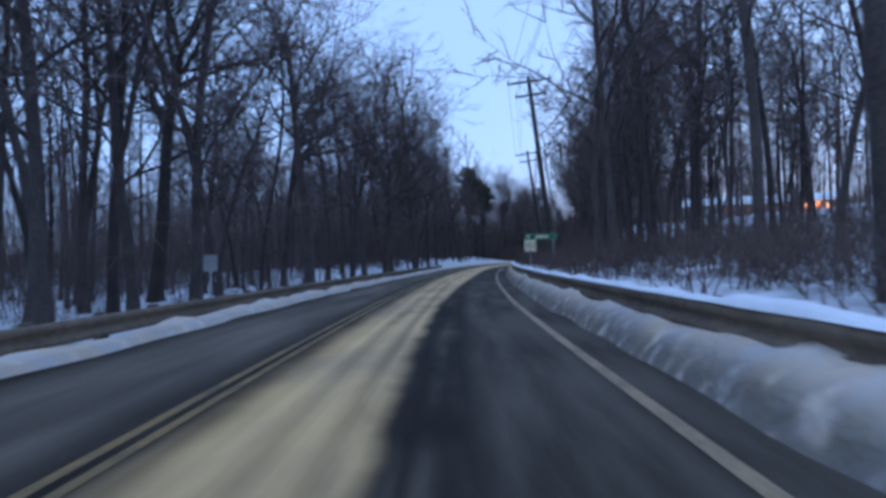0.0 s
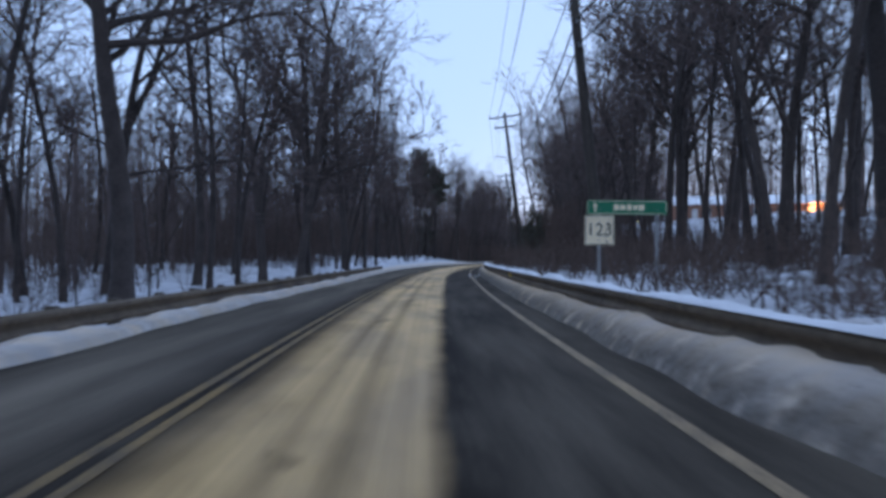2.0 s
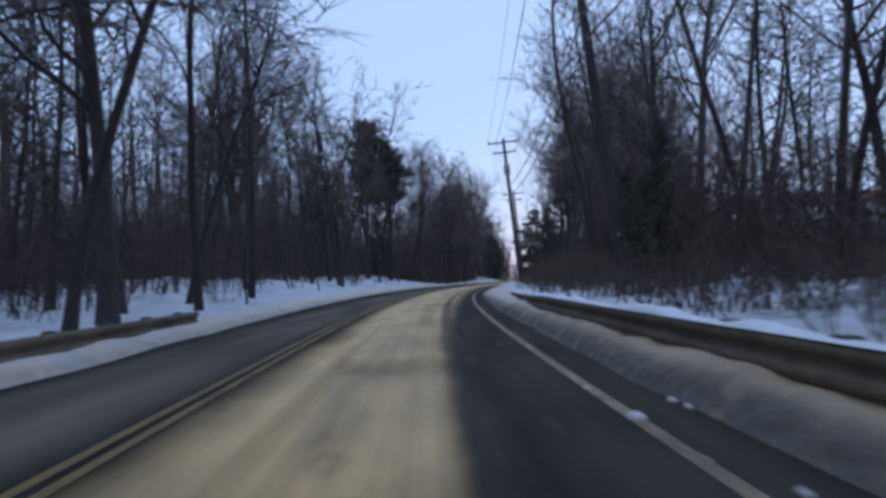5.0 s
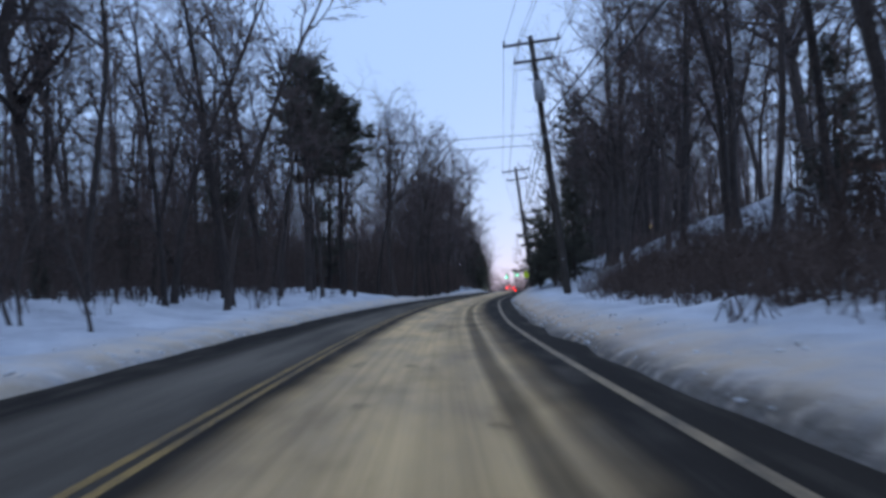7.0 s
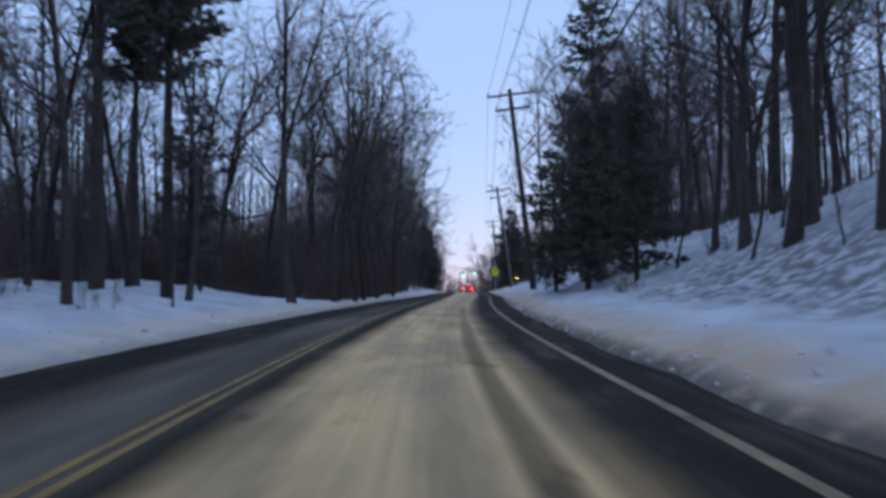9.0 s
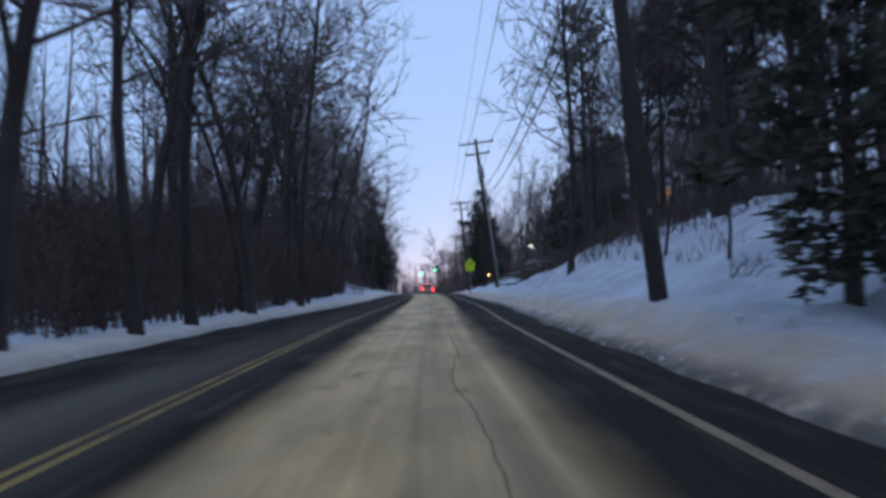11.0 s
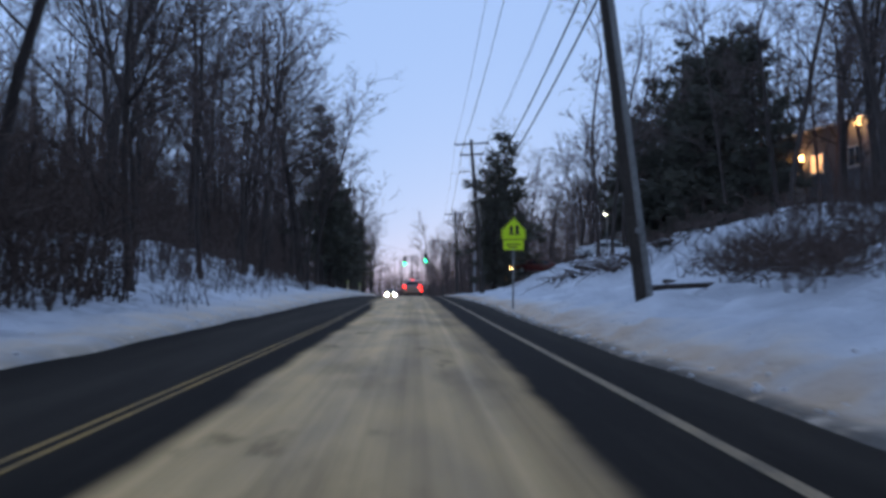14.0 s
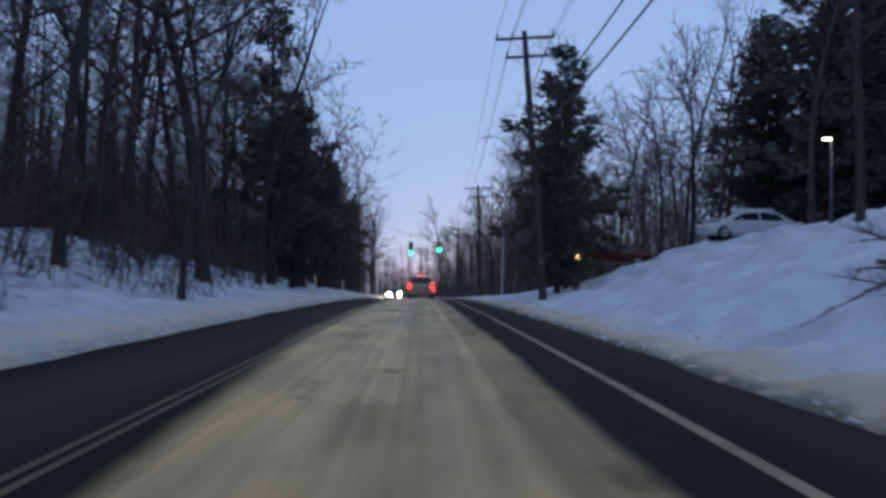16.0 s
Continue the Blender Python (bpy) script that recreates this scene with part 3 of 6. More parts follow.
def ground_uv(s, c):
    n = len(SIDE)
    return (SIDE[n - 1 - c] if c < n else 0.0 if c < n + 2 else SIDE[c - n - 2], s if c > n else -1000.0 - s)


ground = grid_mesh("ground", ROWS, 2 * len(SIDE) + 2, ground_point, ground_uv, SNOW)
tagged(ground, "snow-covered roadside banks and woodland floor with ploughed edges", "ground", kind="structure")


def worn_down(s):
    """The lines are worn thinner past the bend."""
    return float(np.interp(s, [150, 185], [1.0, 0.75]))


def stripe(name, where, width, mat, label, worn=True):
    rows = [s for s in rows_along(-60, 420, 2.0)]
    ob = grid_mesh(name, rows, 2, lambda s, c: at(s, where(s) + (c - 0.5) * width * (worn_down(s) if worn else 1.0), 0.005), lambda s, c: (where(s), s), mat)
    tagged(ob, label, "road marking", kind="structure")


stripe("yellow_line", lambda s: line_yellow(s) - 0.085 * worn_down(s), 0.085, YELLOW, "worn yellow centre line painted on the asphalt")
stripe("yellow_line", lambda s: line_yellow(s) + 0.085 * worn_down(s), 0.085, YELLOW, "worn yellow centre line painted on the asphalt")
stripe("white_line", line_white, 0.12, WHITE, "worn white edge line painted on the asphalt", False)

# ---- guardrails ----
BEAM = [(-0.155, 0.0), (-0.145, 0.045), (-0.1, 0.08), (-0.05, 0.06), (-0.03, 0.02), (0.03, 0.02), (0.05, 0.06), (0.1, 0.08), (0.145, 0.045), (0.155, 0.0)]


def guardrail(s0, s1, offset, top, side, label):
    """A beam along the road with its posts; side: -1 where the beam looks to the left."""
    ob = thing("guardrail", label, "guardrail")
    steps = np.arange(s0, s1 + 0.01, 1.9)
    sh = Shape()
    for s in steps:
        for z, y in BEAM:
            sh.v.append(at(s, offset(s) + side * y, top(s) - 0.155 + z))
    for s in steps:
        for z, y in BEAM:
            sh.v.append(at(s, offset(s) + side * (y - 0.012), top(s) - 0.155 + z))
    n, m = len(BEAM), len(steps)
    for k in (0, n * m):
        for i in range(m - 1):
            for j in range(n - 1):
                q = (k + i * n + j, k + i * n + j + 1, k + (i + 1) * n + j + 1, k + (i + 1) * n + j)
                sh.f.append(q if k else q[::-1])
    part("rail", sh, RAIL, ob, smooth=True)
    post = Shape()
    post.box(0, 0, -0.62, 0.15, 0.19, 1.24)
    post.box(0, 0, 0.01, 0.13, 0.17, 0.03)
    me = post.mesh("post", POSTWOOD)
    tag = Shape()
    tag.box(0, 0, 0, 0.03, 0.16, 0.1)
    tag_me = tag.mesh("reflector", AMBER)
    for i, s in enumerate(steps[:-1]):
        p = new("post", me)
        p.parent = ob
        p.matrix_world = Matrix.Translation(at(s + 0.95, offset(s) - side * 0.12, top(s) + 0.0)) @ pose(0, 0, 0, 0, 0, turn_at(s))
        if i == 39 and side < 0:
            r = new("reflector", tag_me)
            r.parent = ob
            r.matrix_world = Matrix.Translation(at(s + 0.95, offset(s) + side * 0.06, top(s) - 0.15)) @ pose(0, 0, 0, 0, 0, turn_at(s) + 12)
            tagged(r, "small yellow reflector plate")
    return ob


RAIL_R = lambda s: edge_right(s) + 0.52 + (0.35 * max(0, s - 84) / 10)
RAIL_L = lambda s: edge_left(s) - 0.75
guardrail(-24, 97.7, RAIL_R, lambda s: 0.62 - max(0, s - 82) * 0.012, -1, "rusty steel guardrail half buried in ploughed snow")
guardrail(-24, 84.0, RAIL_L, lambda s: 0.39, 1, "weathered steel guardrail along the wooded slope")


def snow_cap(s0, s1, offset, top):
    """A lumpy ridge of snow that lies on a rail."""
    sh = Shape()
    ss = np.arange(s0, s1, 0.3)
    n = 6
    for s in ss:
        h = max(0.006, 0.05 + 0.13 * noise.noise(Vector((s * 0.45, 1, 0))) + 0.06 * noise.noise(Vector((s * 1.3, 8, 0))))
        w = 0.13 + 0.03 * noise.noise(Vector((s * 0.9, 4, 0)))
        for k in range(n):
            g = math.pi * k / (n - 1)
            sh.v.append(at(s, offset(s) + 0.06 + math.cos(g) * w, top(s) + math.sin(g) * h))
    for i in range(len(ss) - 1):
        for k in range(n - 1):
            a = i * n + k
            sh.f.append((a, a + 1, a + n + 1, a + n))
    ob = part("snow_ridge", sh, CAP, smooth=True)
    tagged(ob, "lumpy ridge of snow lying on the guardrail", "snow", kind="stuff")


snow_cap(-22, 96, RAIL_R, lambda s: 0.615 - max(0, s - 82) * 0.012)


def snow_clods(name, label, count, seed, side, spill=None):
    """Lumps that the plough left along the road's edge."""
    rng = random.Random(seed)
    sh = Shape()
    for _ in range(count):
        s, u = rng.uniform(2, 262), 0.1 + 1.5 * rng.random() ** 2.0
        d = edge_right(s) + u if side > 0 else edge_left(s) - u
        if spill:
            s = rng.uniform(*spill)
            d = line_white(s) + rng.uniform(-0.2, 0.55)
        elif s < (99 if side > 0 else 86):
            continue
        r = rng.uniform(0.018, 0.048) * (1.0 if rng.random() < 0.93 else 1.6)
        c, b, flat = stand(s, d, 0.0), len(sh.v), rng.uniform(0.5, 0.9)
        for k, (z, w) in enumerate(((-0.6, 0.75), (0.25, 0.95), (0.8, 0.5))):
            for i in range(5):
                g = 1.2566 * (i + 0.5 * k) + rng.uniform(-0.25, 0.25)
                q = r * w * rng.uniform(0.75, 1.25)
                sh.v.append(c + Vector((math.cos(g) * q, math.sin(g) * q, z * r * flat)))
        sh.v.append(c + Vector((0, 0, r * flat)))
        for k in (0, 5):
            sh.f += [(b + k + i, b + k + (i + 1) % 5, b + k + 5 + (i + 1) % 5, b + k + 5 + i) for i in range(5)]
        sh.f += [(b + 10 + i, b + 10 + (i + 1) % 5, b + 15) for i in range(5)]
    tagged(part(name, sh, CLOD, smooth=True), label, "snow", kind="stuff")


snow_clods("snow_clods", "lumps of dirty ploughed snow along the verge", 1500, 91, 1)
snow_clods("snow_clods", "lumps of ploughed snow along the far verge", 1200, 92, -1)
snow_clods("snow_clods", "bright chips of ice spilled beside the white line", 16, 93, 1, (65, 73))


# ---- utility poles and wires ----
def insulator(sh, x, y, z):
    sh.tube([(x, y, z), (x, y, z + 0.05), (x, y, z + 0.06), (x, y, z + 0.12), (x, y, z + 0.13), (x, y, z + 0.2)], [0.03, 0.035, 0.06, 0.045, 0.06, 0.03], 8, True)


def utility_pole(s, d_top, z_top, d_base, arm=1.35, transformer=False, riser=False, label="weathered wooden utility pole with two crossarms"):
    """A pole that stands at d_base and leans, so that its top is over d_top. Returns the wires' places."""
    base = stand(s, d_base, 0.4)
    top = at(s, d_top, z_top)
    axis = top - base
    length = axis.length
    yaw = pose(0, 0, 0, 0, 0, turn_at(s))
    right = yaw @ Vector((1, 0, 0))
    z = axis.normalized()
    x = (right - z * right.dot(z)).normalized()
    y = z.cross(x)
    m = Matrix(((x.x, y.x, z.x, base.x), (x.y, y.y, z.y, base.y), (x.z, y.z, z.z, base.z), (0, 0, 0, 1)))
    ob = thing("utility_pole", label, "utility pole", "utility poles along the road", m)
    sh = Shape()
    sh.tube([(0, 0, 0), (0, 0, 0.4), (0.01, 0, length * 0.5), (0, 0, length), (0, 0, length + 0.03)], [0.19, 0.185, 0.155, 0.12, 0.05], 12, True)
    part("pole", sh, POLEWOOD, ob, smooth=True)
    wires = []
    for level, (zz, half) in enumerate(((length - 0.35, arm), (length - 1.2, arm * 0.72))):
        a = Shape()
        a.box(0, -0.16, zz, half * 2, 0.09, 0.12)
        part("crossarm", a, POLEWOOD, ob, bevel=0.012)
        b = Shape()
        for k in (-1, 1):
            b.tube([(k * half * 0.55, -0.16, zz - 0.05), (0, -0.13, zz - 0.62)], [0.016, 0.016], 5)
        part("brace", b, STEEL, ob)
        spots = (-0.94, -0.42, 0.94) if level == 0 else (-0.9, 0.9)
        for k in spots:
            i = Shape()
            insulator(i, k * half, -0.16, zz + 0.06)
            part("insulator", i, INSUL, ob, smooth=True)
            wires.append(m @ Vector((k * half, -0.16, zz + 0.25)))
    for zz in (length * 0.68, length * 0.62):
        c = Shape()
        c.box(0.0, -0.2, zz, 0.08, 0.16, 0.14)
        part("clamp", c, STEEL, ob, bevel=0.01)
        wires.append(m @ Vector((-0.02, -0.3, zz)))
    if transformer:
        t = Shape()
        t.tube([(0, -0.42, length - 3.2), (0, -0.42, length - 3.15), (0, -0.42, length - 2.3), (0, -0.42, length - 2.22)], [0.22, 0.25, 0.25, 0.1], 14, True)
        can = part("transformer", t, STEEL, ob, "grey cylindrical transformer", smooth=True)
        bsh = Shape()
        insulator(bsh, 0.08, -0.42, length - 2.24)
        part("bushing", bsh, INSUL, can, smooth=True)
    if riser:
        g = Shape()
        g.tube([(0.1, -0.1, 0.3), (0.1, -0.1, 0.32), (0.075, -0.075, length * 0.72), (0.07, -0.07, length * 0.72 + 0.04)], [0.1, 0.11, 0.1, 0.06], 10, True)
        part("riser_guard", g, RISER, ob, "pale grey cable guard", smooth=True)
    plate = Shape()
    plate.box(0, -0.178, 2.1, 0.07, 0.02, 0.11)
    part("tag_plate", plate, STEEL, ob, "small metal tag plate")
    return wires


POLES = [(-36, 4.6, 12.5, 6.2), (5.5, 4.2, 12.5, 5.8), (47.5, 3.8, 12.2, 5.1), (88.4, 4.2, 13.2, 5.9), (129.3, 3.6, 12.6, 4.9), (168.0, 3.1, 12.4, 4.35), (212.8, 3.55, 12.4, 5.15), (256.2, 4.4, 12.5, 5.45), (299.5, 5.5, 11.6, 6.0),
         (342, 6.0, 11.6, 6.3), (385, 6.2, 11.5, 6.4), (428, 6.4, 11.5, 6.5)]
LINES = [utility_pole(s, d, z, foot, transformer=(i in (4, 6)), riser=200 < s < 220, label="weathered wooden utility pole with two crossarms" + (" and a transformer" if i in (4, 6) else ", leaning over the verge" if foot - d > 1 else ""))
         for i, (s, d, z, foot) in enumerate(POLES)]
for k in range(len(LINES[0])):
    thick = k >= 5
    sh = Shape()
    pts = []
    for a, b in zip(LINES[:-1], LINES[1:]):
        for i in range(12):
            f = i / 12
            p = a[k].lerp(b[k], f)
            p.z -= (0.9 if thick else 0.65) * 4 * f * (1 - f)
            pts.append(p)
    pts.append(LINES[-1][k])
    sh.tube(pts, [0.028 if thick else 0.011] * len(pts), 5)
    tagged(part("overhead_cable" if thick else "power_line", sh, CABLE), "thick black cable slung between the utility poles" if thick else "thin bare power line between crossarms", "cable")
# service drops that cross the road
for z in (8.0, 7.5):
    sh = Shape()
    a, b = at(129.3, 4.05, z), at(131.5, -26, z + 0.15)
    pts = [a.lerp(b, i / 12) - Vector((0, 0, 4 * 0.15 * (i / 12) * (1 - i / 12))) for i in range(13)]
    sh.tube(pts, [0.016] * 13, 5)
    tagged(part("service_wire", sh, CABLE), "thin service wire crossing above the road", "cable")


# ---- signs ----
def post_u(sh, x, y, z0, z1):
    """A U-channel steel post."""
    sh.box(x, y, (z0 + z1) / 2, 0.05, 0.008, z1 - z0)
    for k in (-1, 1):
        sh.box(x + k * 0.03, y + 0.015, (z0 + z1) / 2, 0.008, 0.035, z1 - z0)


def words(text, size, m, mat, parent, name, label):
    cu = bpy.data.curves.new(name, "FONT")
    cu.body, cu.size, cu.align_x, cu.align_y, cu.extrude = text, size, "CENTER", "CENTER", 0.002
    tmp = new(name, cu)
    me = bpy.data.meshes.new_from_object(tmp.evaluated_get(bpy.context.evaluated_depsgraph_get()))
    bpy.data.objects.remove(tmp)
    me.materials.clear()
    me.materials.append(mat)
    ob = new(name, me)
    ob.parent = parent
    ob.matrix_basis = m
    return tagged(ob, label)


def rounded(w, h, r, n=4):
    out = []
    for cx, cz, a0 in ((w / 2 - r, h / 2 - r, 0), (-w / 2 + r, h / 2 - r, 90), (-w / 2 + r, -h / 2 + r, 180), (w / 2 - r, -h / 2 + r, 270)):
        for i in range(n + 1):
            g = radians(a0 + 90 * i / n)
            out.append((cx + r * math.cos(g), cz + r * math.sin(g)))
    return out


def shifted(outline, dx, dz):
    return [(x + dx, z + dz) for x, z in outline]


def guide_sign():
    p = stand(39.4, 3.68, 0.0)
    ob = thing("guide_sign", "green guide sign above a white square route marker on steel posts", "road sign", m=Matrix.Translation(p) @ pose(0, 0, 0, 0, 0, turn_at(39) + 2))
    z0 = -p.z
    sh = Shape()
    sh.prism(shifted(rounded(1.64, 0.29, 0.04), 0.12, z0 + 2.09), -0.006, 0.0)
    panel = part("sign_panel", sh, GREEN, ob, "green sign panel")
    rim = Shape()
    for x, z, w, h in ((0.12, 2.215, 1.56, 0.012), (0.12, 1.965, 1.56, 0.012), (-0.68, 2.09, 0.012, 0.2), (0.92, 2.09, 0.012, 0.2)):
        rim.box(x, -0.008, z0 + z, w, 0.003, h)
    part("border", rim, SIGNWHITE, panel, "thin white border")
    arrow = Shape()
    arrow.prism([(-0.55, z0 + 2.0), (-0.51, z0 + 2.0), (-0.51, z0 + 2.1), (-0.47, z0 + 2.1), (-0.53, z0 + 2.18), (-0.59, z0 + 2.1), (-0.55, z0 + 2.1)], -0.012, -0.008)
    part("arrow", arrow, SIGNWHITE, panel, "white arrow pointing up")
    for i, (x, w) in enumerate(((-0.1, 0.1), (0.03, 0.12), (0.17, 0.1), (0.29, 0.08), (0.41, 0.12))):
        bar = Shape()
        bar.box(x, -0.01, z0 + 2.09, w, 0.003, 0.1 if i % 2 else 0.12)
        part("lettering_bar", bar, SIGNWHITE, panel)
    sh = Shape()
    sh.prism(shifted(rounded(0.61, 0.61, 0.05), -0.44, z0 + 1.63), -0.006, 0.0)
    marker = part("route_marker", sh, SIGNWHITE, ob, "white square route marker with black border")
    sh = Shape()
    for x, z, w, h in ((-0.44, 1.915, 0.55, 0.016), (-0.44, 1.345, 0.55, 0.016), (-0.725, 1.63, 0.016, 0.52), (-0.155, 1.63, 0.016, 0.52)):
        sh.box(x, -0.008, z0 + z, w, 0.003, h)
    part("border", sh, SIGNBLACK, marker, "black border")
    words("123", 0.36, Matrix.Translation((-0.44, -0.009, z0 + 1.63)) @ pose(0, 0, 0, 90, 0, 0), SIGNBLACK, marker, "number", "black route number")
    for x in (-0.44, 0.74):
        sh = Shape()
        post_u(sh, x, 0.02, -0.5, z0 + 2.2)
        part("post", sh, STEEL, ob)
        for z in (1.45, 1.8, 2.05):
            if x > 0 and z < 2:
                continue
            bolt = Shape()
            bolt.tube([(x, -0.006, z0 + z), (x, -0.016, z0 + z)], [0.012, 0.01], 6, True)
            part("bolt", bolt, STEEL, ob)


def school_sign():
    p = stand(223.9, 3.62, 0.0)
    z0 = road_z(223.9) - p.z
    ob = thing("school_sign", "fluorescent yellow-green pentagon sign with plaque on a steel post", "road sign", m=Matrix.Translation(p) @ pose(0, 0, 0, 0, 0, turn_at(223.9)))
    w = 0.457
    out = [(-0.39, z0 + 2.6), (0.39, z0 + 2.6), (w, z0 + 2.68), (w, z0 + 2.97), (w - 0.02, z0 + 3.0), (0.03, z0 + 3.42), (-0.03, z0 + 3.42), (-w + 0.02, z0 + 3.0), (-w, z0 + 2.97), (-w, z0 + 2.68)]
    sh = Shape()
    sh.prism(out[::-1], -0.006, 0)
    panel = part("sign_panel", sh, LIME, ob, "bright yellow-green pentagon panel")
    sh = Shape()
    inner = [(x * 0.93, z0 + 2.98 + (z - z0 - 2.98) * 0.93) for x, z in out]
    for (x0, a), (x1, c) in zip(inner, inner[1:] + inner[:1]):
        sh.tube([(x0, -0.008, a), (x1, -0.008, c)], [0.009, 0.009], 4)
    part("border", sh, SIGNBLACK, panel, "thin black border")
    for k, x, h in ((1, -0.1, 0.36), (-1, 0.12, 0.4)):
        f = Shape()
        f.prism([(x - 0.07, z0 + 2.78), (x - 0.02, z0 + 2.78), (x, z0 + 2.88), (x + 0.04, z0 + 2.78), (x + 0.09, z0 + 2.79), (x + 0.05, z0 + 2.95), (x + 0.07, z0 + 2.78 + h * 0.8), (x, z0 + 2.78 + h), (x - 0.06, z0 + 2.78 + h * 0.75), (x - 0.04, z0 + 2.93)], -0.012, -0.007)
        part("symbol", f, SIGNBLACK, panel, "plain black symbol")
    sh = Shape()
    sh.prism(shifted(rounded(0.76, 0.36, 0.04), 0, z0 + 2.417)[::-1], -0.005, 0.0)
    plaque = part("plaque", sh, LIME, ob, "yellow-green rectangular plaque")
    for x, z, ww in ((0.0, 2.44, 0.5), (-0.02, 2.34, 0.36)):
        b = Shape()
        b.box(x, -0.008, z0 + z, ww, 0.004, 0.035)
        part("lettering_bar", b, SIGNBLACK, plaque)
    sh = Shape()
    post_u(sh, 0, 0.02, -0.6, z0 + 3.2)
    part("post", sh, STEEL, ob)
    for z in (2.3, 2.5, 2.75, 3.2):
        bolt = Shape()
        bolt.tube([(0, -0.006, z0 + z), (0, -0.018, z0 + z)], [0.013, 0.011], 6, True)
        part("bolt", bolt, STEEL, ob)


def small_sign(s, d, zc, w, h, label, mat, turn=0):
    p = stand(s, d, 0.0)
    ob = thing("road_sign", label, "road sign", m=Matrix.Translation(p) @ pose(0, 0, 0, 0, 0, turn_at(s) + turn))
    z0 = road_z(s) - p.z
    sh = Shape()
    sh.prism(shifted(rounded(w, h, 0.04), 0, z0 + zc)[::-1], -0.005, 0.0)
    part("sign_panel", sh, mat, ob)
    sh = Shape()
    post_u(sh, 0, 0.02, -0.6, z0 + zc + h * 0.4)
    part("post", sh, STEEL, ob)


guide_sign()
school_sign()
small_sign(23.2, -7.6, 1.12, 0.42, 0.5, "back of a dull grey road sign beside the guardrail", RISER, 8)
small_sign(207.7, -9.2, 1.7, 0.4, 0.75, "pale grey board on a post among the bare trees", SIGNWHITE, -6)


def delineator(s, d):
    """A slim verge post with a reflector."""
    ob = thing("delineator_post", "slim white verge post with a small reflector in the snow", "verge post", "verge posts", Matrix.Translation(stand(s, d, 0.2)) @ pose(0, 0, 0, 0, 0, turn_at(s)))
    sh = Shape()
    sh.box(0, 0, 0.6, 0.09, 0.03, 1.2)
    part("post", sh, SIGNWHITE, ob, bevel=0.008)
    sh = Shape()
    sh.box(0, -0.02, 1.08, 0.07, 0.012, 0.12)
    part("reflector", sh, LIME, ob)


for s, d in ((262, -5.6), (274, -5.4)):
    delineator(s, d)


# ---- trees ----
def bent(rng, start, way, length, n, lift=0.0, wander=0.12):
    pts, p, w = [Vector(start)], Vector(start), Vector(way).normalized()
    for _ in range(n):
        w = (w + Vector((rng.uniform(-1, 1), rng.uniform(-1, 1), rng.uniform(-1, 1))) * wander + Vector((0, 0, lift))).normalized()
        p = p + w * (length / n)
        pts.append(p.copy())
    return pts


def side_way(rng, axis, angle):
    """A direction that leaves the axis by the angle, to a random side."""
    axis = axis.normalized()
    ref = Vector((0, 0, 1)) if abs(axis.z) < 0.9 else Vector((1, 0, 0))
    u = axis.cross(ref).normalized()
    o = axis.cross(u)
    g = rng.uniform(0, 2 * math.pi)
    return axis * math.cos(angle) + (u * math.cos(g) + o * math.sin(g)) * math.sin(angle)


def along(pts, f):
    x = f * (len(pts) - 1)
    i = min(int(x), len(pts) - 2)
    return pts[i].lerp(pts[i + 1], x - i), pts[i + 1] - pts[i]


def crook(rng, start, way, length, n, lift=0.0, wander=0.3):
    """A crooked line: it keeps bending one way for a while, then another."""
    pts, p, w, c = [Vector(start)], Vector(start), Vector(way).normalized(), Vector((0, 0, 0))
    for _ in range(n):
        c = c * 0.35 + Vector((rng.uniform(-1, 1), rng.uniform(-1, 1), rng.uniform(-0.8, 0.8))) * wander
        w = (w + c + Vector((0, 0, lift))).normalized()
        p = p + w * (length / n)
        pts.append(p.copy())
    return pts


